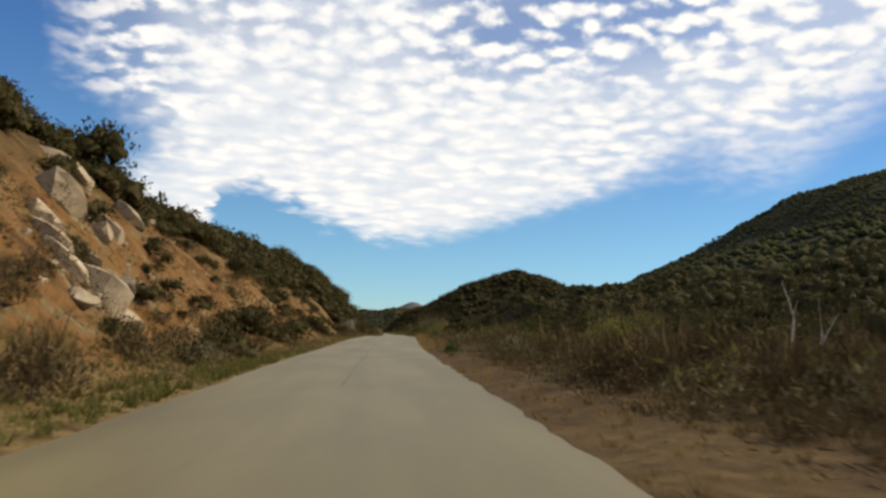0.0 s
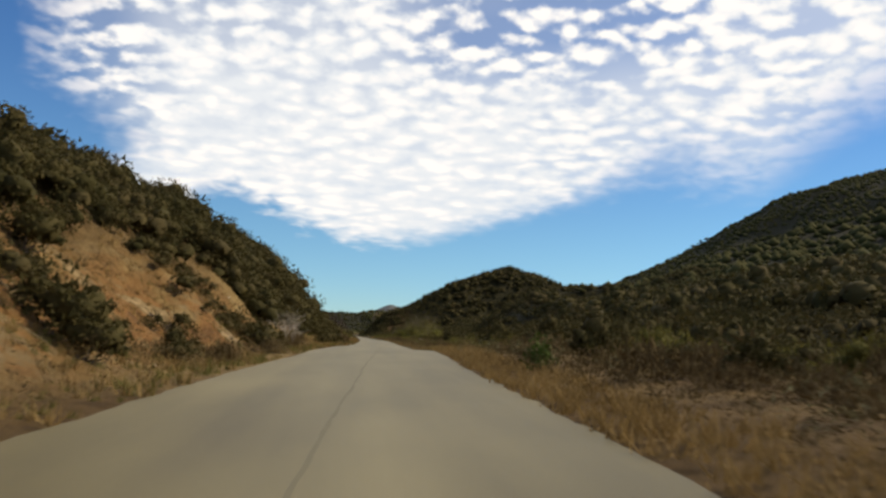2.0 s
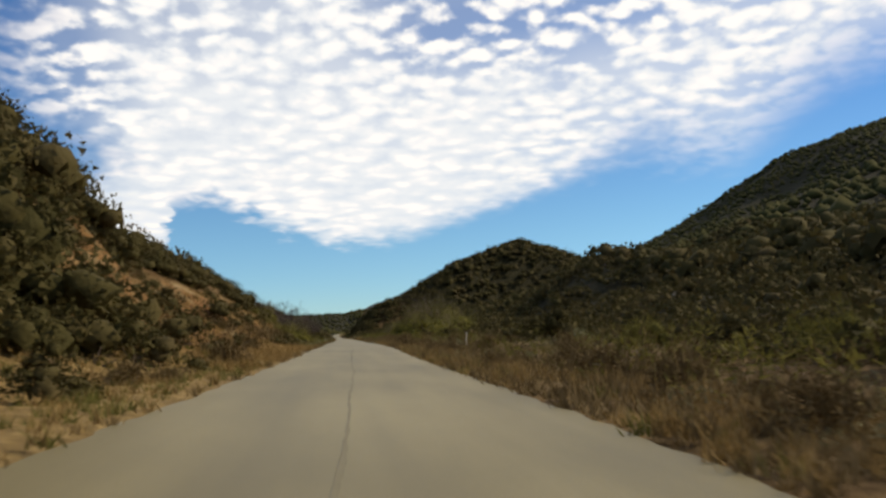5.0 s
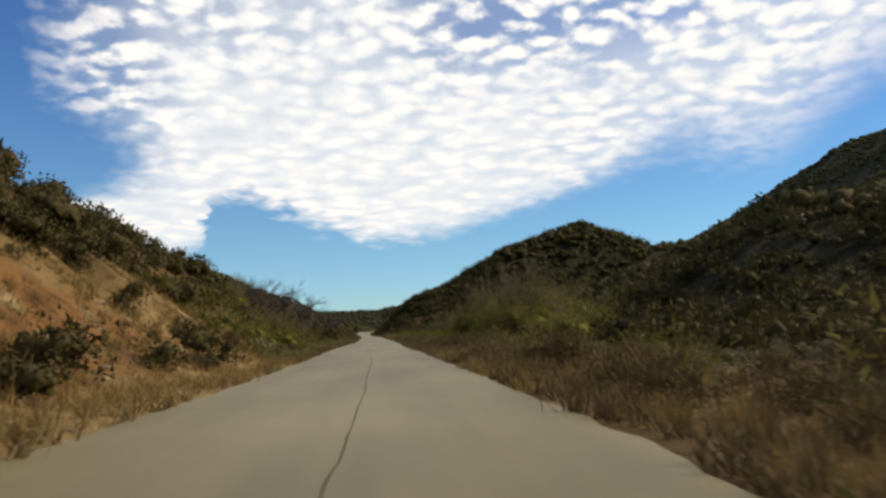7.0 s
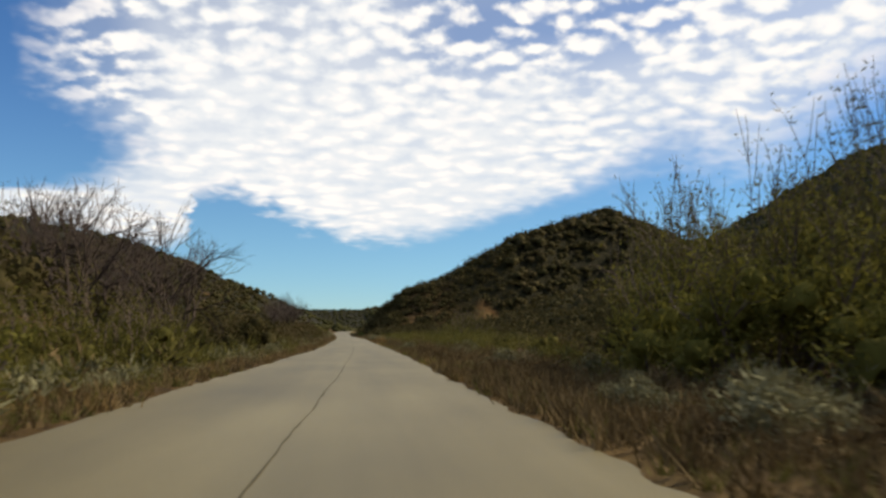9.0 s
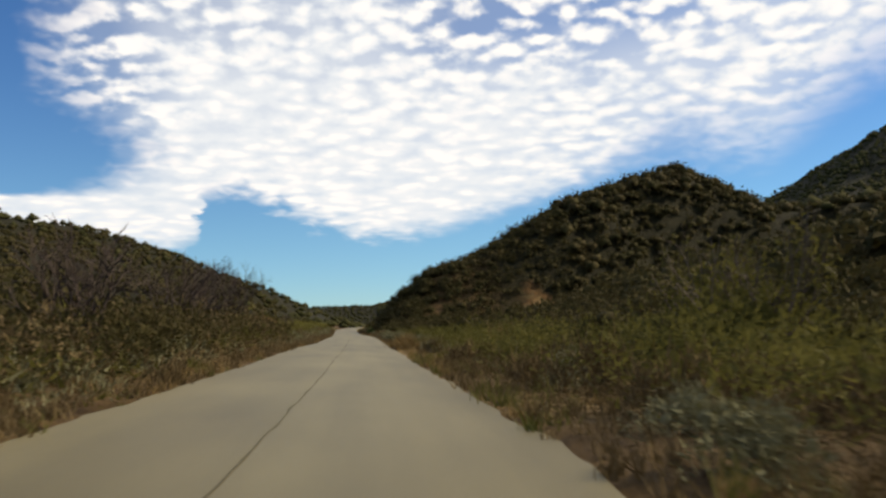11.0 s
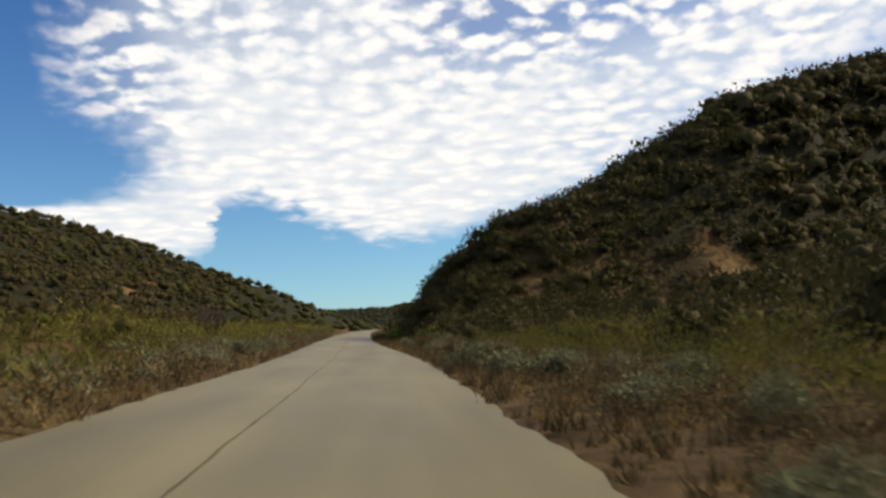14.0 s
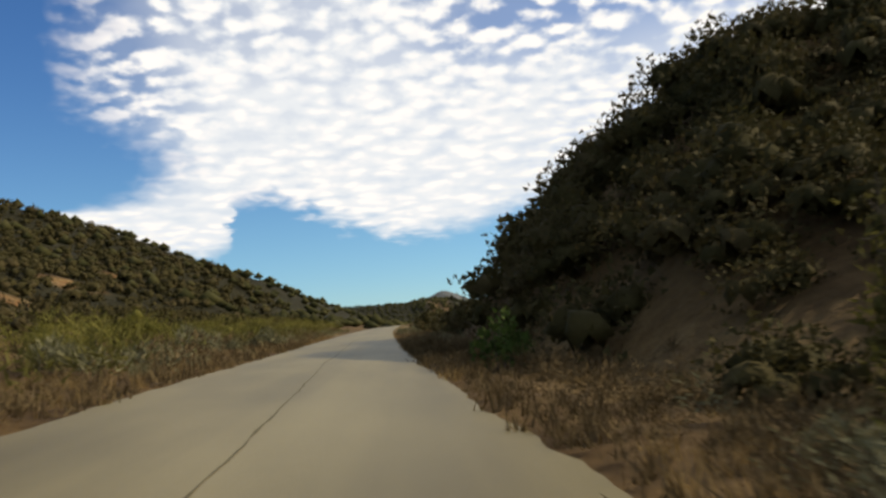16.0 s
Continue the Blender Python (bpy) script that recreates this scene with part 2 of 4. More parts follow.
def road_material():
    """Worn asphalt: streaks along the lane, patches, fine stones."""
    m = bpy.data.materials.new("worn_asphalt")
    m.use_nodes = True
    nt = m.node_tree
    bs = nt.nodes["Principled BSDF"]
    bs.inputs["Roughness"].default_value, bs.inputs["Specular IOR Level"].default_value = 0.62, 0.2
    bs.inputs["Coat Weight"].default_value, bs.inputs["Coat Roughness"].default_value = 0.14, 0.35
    tc = nt.nodes.new("ShaderNodeTexCoord")

    def tex(size, scale, detail):
        mp = nt.nodes.new("ShaderNodeMapping")
        mp.inputs["Scale"].default_value = size
        nt.links.new(tc.outputs["Object"], mp.inputs[0])
        n = nt.nodes.new("ShaderNodeTexNoise")
        n.inputs["Scale"].default_value, n.inputs["Detail"].default_value = scale, detail
        nt.links.new(mp.outputs[0], n.inputs["Vector"])
        return n.outputs["Fac"]

    def blend(a, b, k):
        n = nt.nodes.new("ShaderNodeMix")
        n.inputs[0].default_value = k
        nt.links.new(a, n.inputs[2])
        nt.links.new(b, n.inputs[3])
        return n.outputs[0]
    streak = tex((0.8, 0.03, 1), 1.0, 4)
    patch = tex((1, 0.3, 1), 0.35, 7)
    grit = tex((1, 1, 1), 45.0, 3)
    fac = blend(blend(streak, patch, 0.58), grit, 0.22)
    ramp = nt.nodes.new("ShaderNodeValToRGB")
    ramp.color_ramp.elements.new(0.5)
    for e, (at, c) in zip(ramp.color_ramp.elements, ((0.36, (0.094, 0.077, 0.033)), (0.5, (0.142, 0.118, 0.053)), (0.64, (0.198, 0.166, 0.079)))):
        e.position, e.color = at, (*c, 1)
    nt.links.new(fac, ramp.inputs[0])
    nt.links.new(ramp.outputs[0], bs.inputs["Base Color"])
    b = nt.nodes.new("ShaderNodeBump")
    b.inputs["Strength"].default_value, b.inputs["Distance"].default_value = 0.25, 0.02
    nt.links.new(grit, b.inputs["Height"])
    nt.links.new(b.outputs[0], bs.inputs["Normal"])
    return m


M_ROAD = road_material()
M_STAIN = material("old_crack_fill", [(0.124, 0.106, 0.059), (0.136, 0.117, 0.066), (0.15, 0.129, 0.074)], 3.0, 0.7)
M_CRACK = material("crack_fill", [(0.06, 0.05, 0.026), (0.08, 0.067, 0.034), (0.105, 0.088, 0.046)], 3.0, 0.9)
# distant scrub slope with the blue-grey of air haze mixed into its colour
M_PEAK = material("hazy_far_slope", [(0.06, 0.075, 0.075), (0.09, 0.1, 0.098), (0.13, 0.13, 0.12)], 0.012, 0.95)


# ---------------------------------------------------------------- land
road_x = smooth_table([(r[2], r[1]) for r in ROWS[::2]] + [(600, 3.9), (660, 2.4), (735, 2.3), (800, 3.6), (1000, 24), (1300, 60), (5200, 60)])
bank = smooth_table([(-100, -2.0)] + [(r[2] + 8, r[4]) for r in ROWS] + [(600, 3.0), (700, 0), (5200, 0)])
# rims of the paving, measured sideways from the driven line
rim_l = smooth_table([(-100, -3.16), (8, -3.22), (60, -3.42), (95, -3.48), (127, -3.38), (180, -3.2), (245, -3.2), (314, -3.7), (380, -3.6), (433, -3.65), (553, -3.75), (620, -3.7), (740, -3.4), (1200, -3)])
rim_r = smooth_table([(-100, 1.85), (6, 1.88), (60, 2.25), (90, 2.45), (108, 2.55), (126, 2.85), (142, 3.02), (175, 2.95), (205, 2.5), (228, 2.38), (246, 2.65), (262, 2.57), (280, 2.5), (296, 2.46), (312, 2.2), (380, 1.75), (414, 1.6), (448, 1.52), (466, 1.6), (500, 1.85), (516, 2.02), (533, 1.85), (550, 1.56), (640, 1.7), (740, 2.2), (1200, 2.5)])


def hash2(ix, iy, seed):
    h = (ix.astype(np.int64) * 374761393 + iy.astype(np.int64) * 668265263 + seed * 974711) & 0xFFFFFFFF
    h = ((h ^ (h >> 13)) * 1274126177) & 0xFFFFFFFF
    return ((h ^ (h >> 16)) & 0xFFFF) / 65535.0


def value_noise(x, y, seed=0):
    ix, iy = np.floor(x), np.floor(y)
    u, v = x - ix, y - iy
    u, v = u * u * (3 - 2 * u), v * v * (3 - 2 * v)
    a, b = hash2(ix, iy, seed), hash2(ix + 1, iy, seed)
    c, d = hash2(ix, iy + 1, seed), hash2(ix + 1, iy + 1, seed)
    return (a * (1 - u) + b * u) * (1 - v) + (c * (1 - u) + d * u) * v - 0.5


def fbm(x, y, octaves=4, seed=0):
    total, amp = 0, 1.0
    for o in range(octaves):
        total = total + amp * value_noise(x, y, seed + o * 17)
        x, y, amp = x * 2.03 + 11.3, y * 2.03 - 7.1, amp * 0.5
    return total


def step(x, a, b):
    u = np.clip((x - a) / (b - a), 0, 1)
    return u * u * (3 - 2 * u)


def bump_at(s, d, s0, d0, h, ws, wd):
    return h * np.exp(-((s - s0) / ws) ** 2 - ((d - d0) / wd) ** 2)


def profile(d, pts):
    return np.interp(d, [p[0] for p in pts], [p[1] for p in pts])


def land(s, d):
    """Height of the land over the road, and how much of it is bare cut slope, at distance s along and d beside the driven line."""
    s, d = np.broadcast_arrays(np.asarray(s, float), np.asarray(d, float))
    n1 = fbm(s / 9, d / 9, 4, 3)
    n2 = fbm(s / 40, d / 40, 3, 5)
    n3 = fbm(s / 2.2, d / 2.2, 3, 8)
    dl = -d
    # long cut on the left, ending in a brushy nose
    cut1 = profile(dl + 1.2 * n1, [(0, 0), (5.6, 0), (7.5, 0.9), (11.3, 4.8), (17, 9.6), (24, 12.2), (45, 16), (90, 18), (200, 18)]) * np.interp(s, [45, 75, 95, 120, 150, 205, 222], [0.98, 0.82, 0.78, 0.84, 1.05, 1.0, 1.1])
    k1 = 1 - step(s + 2 * n2 - 0.6 * np.maximum(0, dl - 14), 219, 229)
    # second, lower cut
    cut2 = profile(dl + 0.9 * n1, [(0, 0), (5.6, 0), (7.5, 0.9), (12, 4.4), (17, 8.0), (24, 10), (45, 14), (200, 14)]) * np.interp(s, [235, 262, 285, 300], [0.95, 1.06, 1.0, 0.92])
    k2 = step(s, 198, 214) * (1 - step(s + 5 * n1 + 4.5 * np.maximum(0, 14 - dl), 325, 372))
    # low hills behind, on the left
    hill_l = profile(dl, [(0, 0), (8, 0), (13, 1.8), (22, 7.6), (45, 13.5), (70, 16), (110, 18), (200, 20), (400, 30)])
    k3 = step(s, 170, 250) * (1 - 0.72 * step(s, 300, 440))
    far_l = bump_at(s, d, 960, -190, 56, 330, 125) * step(dl, 18, 70) + bump_at(s, d, 700, -330, 44, 260, 150) * step(dl, 18, 90)
    # small raw bank further on
    cut3 = profile(dl + 0.9 * n1 + 1.6 * n3, [(0, 0), (9.3, 0), (10.5, 1.3), (12, 1.8), (17, 2.3), (30, 2.2), (60, 0)]) * (1 + 0.3 * n1)
    k4 = step(s + 2 * n3, 488, 491.5) * (1 - step(s + 3 * n3, 505, 520))
    zl = np.maximum(np.maximum(np.maximum(cut1 * k1, cut2 * k2), cut3 * k4), np.maximum(hill_l * k3, far_l))
    # valley and hills on the right
    floor_r = profile(d, [(0, 0), (2.5, 0), (4.5, -0.4), (9, -1.05), (22, -1.35), (32, -0.1)])
    gentle = profile(d, [(0, 0), (22, 0), (60, 9.5), (90, 16), (160, 30), (260, 62), (420, 110), (900, 200)]) * (0.35 + 0.65 * step(s, 20, 200))
    foot = bump_at(s, d, 345, 50, 13, 45, 22) * step(d, 12, 40)
    dome = profile(d + 1.5 * n1 - 0.34 * np.maximum(0, s - 612), [(0, 0), (5.4, 0), (7, 2.6), (8.5, 4.4), (11, 7.0), (17, 11.0), (28, 15.0), (63, 33), (78, 41), (92, 46.5), (108, 44), (124, 37), (150, 36), (200, 42), (600, 80)])
    kd = step(s + 7 * n2 - 0.55 * np.clip(d - 12, 0, 90), 547, 588) * (1 - step(s, 690, 800))
    mount = bump_at(s, d, 1700, 850, 265, 900, 480) + bump_at(s, d, 1200, 1300, 300, 700, 420) + bump_at(s, d, 1700, 690, 24, 500, 95)
    zr = floor_r * (1 - step(s, 500, 560)) + np.maximum(np.maximum(gentle * (1 - 0.6 * step(s, 640, 900)), foot), np.maximum(dome * kd, mount * step(d, 20, 240)))
    z = np.where(d < 0, zl, zr)
    # low ridge closing the valley far ahead
    z = np.maximum(z, (80 + 22 * fbm(s / 300, d / 260, 3, 2)) * step(s, 2700, 3300) * np.exp(-((d - 40) / 900.0) ** 2))
    off = step(np.abs(d), 3.5, 9)
    z = z + off * (0.5 * n1 + 0.16 * n3) * (1 + 0.9 * ((d < -5) & (d > -18))) + step(np.abs(d), 20, 60) * 5 * n2 + step(np.abs(d), 120, 400) * 20 * fbm(s / 150, d / 150, 3, 9)
    bare = np.where(d < 0, np.maximum(k1 * step(dl, 4.8, 6.5) * (1 - step(dl + 3 * n1 + 5.0 * step(s, 76, 104) + 6.0 * step(s, 126, 144) + 1.8 * (1 - step(s, 60, 90)), 13, 18)), np.maximum(k2 * step(dl, 5, 7) * (1 - step(dl + 3 * n1 + 5 * step(s, 262, 285), 11, 14.5)) * (1 - step(s + 6 * n1, 286, 296)), step(s, 485.5, 487.5) * (1 - step(s + 2 * n3, 495, 498)) * step(dl, 8.8, 9.8) * (1 - step(dl + 2 * n1, 16, 18)))),
                    step(s, 554, 558) * step(d, 5.2, 6.4) * (1 - step(d + 4 * n1, 7.6, 10.0)) * (1 - step(s + 4 * n1, 574, 582)))
    # raw scars among the shrubs
    for s0, d0, ws, wd in ((567, 36, 9, 3.6), (2900, 20, 50, 8), (2840, 75, 45, 12), (304, -13.2, 4, 1.6), (744, -68, 11, 5), (792, -74, 8, 4), (690, -50, 6, 3), (835, -92, 12, 5), (300, 52, 5, 3), (330, 60, 4, 3), (262, 70, 6, 4)):
        bare = np.maximum(bare, step(1.4 - np.hypot((s - s0) / ws, (d - d0) / wd) + 0.9 * n1, 0.2, 0.7))
    return z, bare


def grow(d):
    """The plan is drawn for a narrow lane: near the road its widths and heights are that much larger."""
    return 1 + 0.18 * (1 - step(np.abs(d), 26, 90))


PLAN_D = np.concatenate([np.arange(-130, 130, 0.25), [130]])
TRUE_D = PLAN_D * grow(PLAN_D)


def wide(d):
    return d * grow(d)


def narrow(m):
    return np.where(np.abs(m) < 129, np.interp(m, TRUE_D, PLAN_D), m)


def across(s, d):
    return road_x(s) + wide(d)


def ground_z(x, y):
    m = x - road_x(y)
    d = narrow(m)
    z, _ = land(y, d)
    tilt = -np.tan(np.radians(bank(y))) * np.clip(m, -7, 7) * (1 - step(np.abs(m), 7, 16))
    return z * grow(d) + road_z(y) + tilt


def mesh_object(name, verts, faces, mat, smooth=False, parent=None, attr=None):
    """faces: an (n, k) array of equal-sided faces."""
    me = bpy.data.meshes.new(name)
    verts, faces = np.asarray(verts, np.float32), np.asarray(faces, np.int32)
    n, k = faces.shape
    me.vertices.add(len(verts))
    me.vertices.foreach_set("co", verts.ravel())
    me.loops.add(n * k)
    me.loops.foreach_set("vertex_index", faces.ravel())
    me.polygons.add(n)
    me.polygons.foreach_set("loop_start", np.arange(0, n * k, k, dtype=np.int32))
    me.polygons.foreach_set("loop_total", np.full(n, k, dtype=np.int32))
    me.polygons.foreach_set("use_smooth", np.full(n, smooth, dtype=bool))
    for key, values in (attr or {}).items():
        me.attributes.new(key, "FLOAT", "POINT").data.foreach_set("value", np.asarray(values, np.float32))
    me.update(calc_edges=True)
    me.materials.append(mat)
    ob = new(name, me)
    ob.parent = parent
    return ob


def grid_faces(rows, cols):
    i = np.arange(rows * cols).reshape(rows, cols)
    return np.stack([i[:-1, :-1], i[:-1, 1:], i[1:, 1:], i[1:, :-1]], -1).reshape(-1, 4)


def ground_material():
    m = bpy.data.materials.new("earth")
    m.use_nodes = True
    nt = m.node_tree
    bs = nt.nodes["Principled BSDF"]
    bs.inputs["Roughness"].default_value, bs.inputs["Specular IOR Level"].default_value = 0.95, 0.15
    tc = nt.nodes.new("ShaderNodeTexCoord")

    def tex(scale, detail=6, rough=0.6, distort=0.0):
        n = nt.nodes.new("ShaderNodeTexNoise")
        n.inputs["Scale"].default_value, n.inputs["Detail"].default_value = scale, detail
        n.inputs["Roughness"].default_value, n.inputs["Distortion"].default_value = rough, distort
        nt.links.new(tc.outputs["Object"], n.inputs["Vector"])
        return n.outputs["Fac"]

    def ramp(fac, stops):
        r = nt.nodes.new("ShaderNodeValToRGB")
        while len(r.color_ramp.elements) < len(stops):
            r.color_ramp.elements.new(0.5)
        for e, (at, c) in zip(r.color_ramp.elements, stops):
            e.position, e.color = at, (*c, 1)
        nt.links.new(fac, r.inputs[0])
        return r.outputs[0]

    def mix(fac, a, b):
        n = nt.nodes.new("ShaderNodeMix")
        n.data_type = "RGBA"
        nt.links.new(fac, n.inputs[0])
        nt.links.new(a, n.inputs[6])
        nt.links.new(b, n.inputs[7])
        return n.outputs[2]
    att = nt.nodes.new("ShaderNodeAttribute")
    att.attribute_name = "bare"
    grassy = nt.nodes.new("ShaderNodeAttribute")
    grassy.attribute_name = "grass"
    soil = ramp(tex(0.7), [(0.3, (0.045, 0.026, 0.0095)), (0.5, (0.085, 0.051, 0.019)), (0.7, (0.14, 0.088, 0.035))])
    straw = ramp(tex(1.6, 8), [(0.3, (0.11, 0.07, 0.027)), (0.5, (0.2, 0.135, 0.053)), (0.7, (0.31, 0.22, 0.095))])
    ochre = ramp(tex(0.45, 8, 0.65, 0.3), [(0.3, (0.05, 0.027, 0.011)), (0.41, (0.115, 0.058, 0.02)), (0.5, (0.185, 0.092, 0.03)), (0.58, (0.15, 0.105, 0.05)), (0.66, (0.31, 0.22, 0.115))])
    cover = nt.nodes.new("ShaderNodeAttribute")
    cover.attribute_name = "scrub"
    # understory litter, darkened to near black for the shade between the shrubs
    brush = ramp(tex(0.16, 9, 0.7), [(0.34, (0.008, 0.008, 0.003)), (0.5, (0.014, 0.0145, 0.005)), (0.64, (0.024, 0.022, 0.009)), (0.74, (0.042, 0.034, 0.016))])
    ochre = mix(ramp(tex(0.22, 5), [(0.54, (0, 0, 0)), (0.68, (1, 1, 1))]), ochre, straw)
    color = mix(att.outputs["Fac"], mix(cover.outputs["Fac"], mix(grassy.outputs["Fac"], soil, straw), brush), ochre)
    nt.links.new(color, bs.inputs["Base Color"])
    b = nt.nodes.new("ShaderNodeBump")
    b.inputs["Strength"].default_value, b.inputs["Distance"].default_value = 0.9, 0.35
    nt.links.new(tex(1.8, 9, 0.65), b.inputs["Height"])
    nt.links.new(b.outputs[0], bs.inputs["Normal"])
    return m


ss = np.concatenate([np.arange(-60, 800, 1.9), 800 * 1.028 ** np.arange(0, 66)])
half = np.concatenate([np.arange(0, 22, 0.8), 22 * 1.085 ** np.arange(0, 63)])
dd = np.concatenate([-half[:0:-1], half])
S, D = np.meshgrid(ss, dd, indexing="ij")
Z, BARE = land(S, D)
X = across(S, D)
GZ = ground_z(X, S)
inside = (D > rim_l(S) - 0.5) & (D < rim_r(S) + 0.5) & (S < 900)
GZ = np.where(inside, GZ - 0.16, GZ)
GRASS = np.clip(0.5 + 1.6 * fbm(S / 14, D / 7, 3, 21) + (0.25 + 0.25 * step(S, 200, 230) - 1.0 * step(S, 285, 312)) * (D < 0) - 0.4 * (D > 0) * step(S, 290, 315) + (0.3 * step(S, 120, 150) - 0.45) * (D > 0) - 0.35 * (D > 0) * (1 - step(S, 30, 60)), 0, 1) * (1 - step(np.where(D > 0, D + 3, -D), 7, 14))
GRASS = np.maximum(GRASS, step(S, 408, 413) * (1 - step(S, 433, 437)) * step(D, 1.2, 1.6) * (1 - step(D + fbm(S / 2, D / 2, 2, 22), 2.7, 3.6)))
# where the ground takes the litter colour with shrub shade painted in
SCRUB_SHADE = 0.97 * step(np.abs(D) + 6 * fbm(S / 12, D / 12, 2, 25), 16, 34)
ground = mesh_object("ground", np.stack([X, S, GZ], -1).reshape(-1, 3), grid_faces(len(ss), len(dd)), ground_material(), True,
                     attr={"bare": (BARE * np.where(D < 0, 1.0, 0.8 * (D > 20))).ravel(), "grass": GRASS.ravel(), "scrub": SCRUB_SHADE.ravel()})
tagged(ground, "ochre earth and dry straw with rocky cut slopes", "ground", kind="structure")

# the far cone-shaped mountain
u, v = np.meshgrid(np.linspace(0, 1, 60), np.linspace(-1, 1, 90), indexing="ij")
mx = 205 + 900 * v
my = 4550 + 380 * (u - 0.5)
shape = np.maximum(0, 1 - np.abs(v) / 0.17) ** 0.8 * 62 + 88 * np.exp(-(v / 0.55) ** 2) + 12 * fbm(v * 9, u * 3, 4, 31)
mz = np.where((u > 0.02), shape * np.sin(np.pi * np.clip(u, 0, 1)) ** 0.6, -20)
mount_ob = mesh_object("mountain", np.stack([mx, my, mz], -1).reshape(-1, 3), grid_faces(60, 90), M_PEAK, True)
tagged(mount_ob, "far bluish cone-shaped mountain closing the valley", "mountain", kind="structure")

# ---------------------------------------------------------------- road
rs = np.concatenate([np.arange(-60, 780, 0.45), np.arange(780, 900, 4)])
cols = 9
jag_l = 0.1 * fbm(rs / 0.9, rs * 0 + 3, 3, 41) + 0.12 * fbm(rs / 7, rs * 0 + 5, 2, 43)
jag_r = (0.12 + 0.06 * step(rs, 130, 200)) * fbm(rs / 1.1, rs * 0 + 9, 3, 47) + 0.08 * fbm(rs / 6, rs * 0 + 6, 2, 49)
el_, er_ = rim_l(rs) + jag_l, rim_r(rs) + jag_r
w = np.linspace(0, 1, cols)[None, :]
RD = el_[:, None] * (1 - w) + er_[:, None] * w
RS = np.repeat(rs[:, None], cols, 1)
RZ = road_z(RS) - np.tan(np.radians(bank(RS))) * wide(RD)
top = np.stack([across(RS, RD), RS, RZ], -1)
skirt_l = top[:, :1] + np.array([-0.06, 0, -0.3])
skirt_r = top[:, -1:] + np.array([0.06, 0, -0.3])
rv = np.concatenate([skirt_l, top, skirt_r], 1)
road = mesh_object("road", rv.reshape(-1, 3), grid_faces(len(rs), cols + 2), M_ROAD)
tagged(road, "worn grey-tan asphalt road with ragged edges", "road", kind="structure")

# ---------------------------------------------------------------- plant shapes
OCTA_V = np.array([(1, 0, 0), (-1, 0, 0), (0, 1, 0), (0, -1, 0), (0, 0, 1), (0, 0, -1)], float)
OCTA_F = np.array([(0, 2, 4), (2, 1, 4), (1, 3, 4), (3, 0, 4), (2, 0, 5), (1, 2, 5), (3, 1, 5), (0, 3, 5)])


def subdivided(v, f):
    out_v, out_f, mid = [tuple(p) for p in v], [], {}

    def m(a, b):
        key = (min(a, b), max(a, b))
        if key not in mid:
            p = np.array(out_v[a]) + np.array(out_v[b])
            mid[key] = len(out_v)
            out_v.append(tuple(p / np.linalg.norm(p)))
        return mid[key]
    for a, b, c in f:
        ab, bc, ca = m(a, b), m(b, c), m(c, a)
        out_f += [(a, ab, ca), (ab, b, bc), (ca, bc, c), (ab, bc, ca)]
    return np.array(out_v), np.array(out_f)


BALL_V, BALL_F = subdivided(OCTA_V, OCTA_F)
BALL2_V, BALL2_F = subdivided(BALL_V, BALL_F)
CAP_F = BALL_F[BALL_V[BALL_F].mean(1)[:, 2] > -0.4]      # without its underside


def joined(parts):
    vs, fs, n = [], [], 0
    for v, f in parts:
        vs.append(v)
        fs.append(f + n)
        n += len(v)
    return np.concatenate(vs), np.concatenate(fs)


def unit(v):
    return v / np.maximum(np.linalg.norm(v, axis=-1, keepdims=True), 1e-9)


def leaves(rng, place, outward, size, aspect=0.45, spike=0.7, lay=0.0):
    """A narrow pointed leaf or twig at each place, turned loosely outward."""
    n = len(place)
    along = unit(outward * spike + rng.normal(size=(n, 3)) * 0.6 + np.array([0, 0, 0.5 * spike]))
    side = unit(np.cross(along, outward * lay + rng.normal(size=(n, 3)) * 0.7))
    ln = size * rng.uniform(0.6, 1.4, (n, 1))
    v = np.stack([place - side * ln * aspect, place + side * ln * aspect, place + along * ln], 1).reshape(-1, 3)
    return v, np.arange(3 * n).reshape(n, 3)


def clump_leaves(rng, centres, radii, n, size, aspect=0.45, shell=(0.7, 1.08), squash=0.8, spike=0.7, lay=0.0):
    k = rng.choice(len(centres), n, p=radii**2 / (radii**2).sum())
    out = unit(rng.normal(size=(n, 3)) + np.array([0, 0, 0.35]))
    place = centres[k] + out * radii[k][:, None] * rng.uniform(*shell, (n, 1)) * np.array([1, 1, squash])
    place[:, 2] = np.maximum(place[:, 2], 0.02)
    return leaves(rng, place, out, size, aspect, spike, lay)


def core(rng, centres, radii, fill=0.78, ball=(None, None)):
    bv, bf = (BALL_V, CAP_F) if ball[0] is None else ball
    parts = []
    for c, r in zip(centres, radii):
        v = bv * r * fill * rng.uniform(0.65, 1.3, (len(bv), 1)) * np.array([1.05, 1.05, 0.88]) + c
        v[:, 2] = np.maximum(v[:, 2], 0.0)
        parts.append((v, bf))
    return joined(parts)


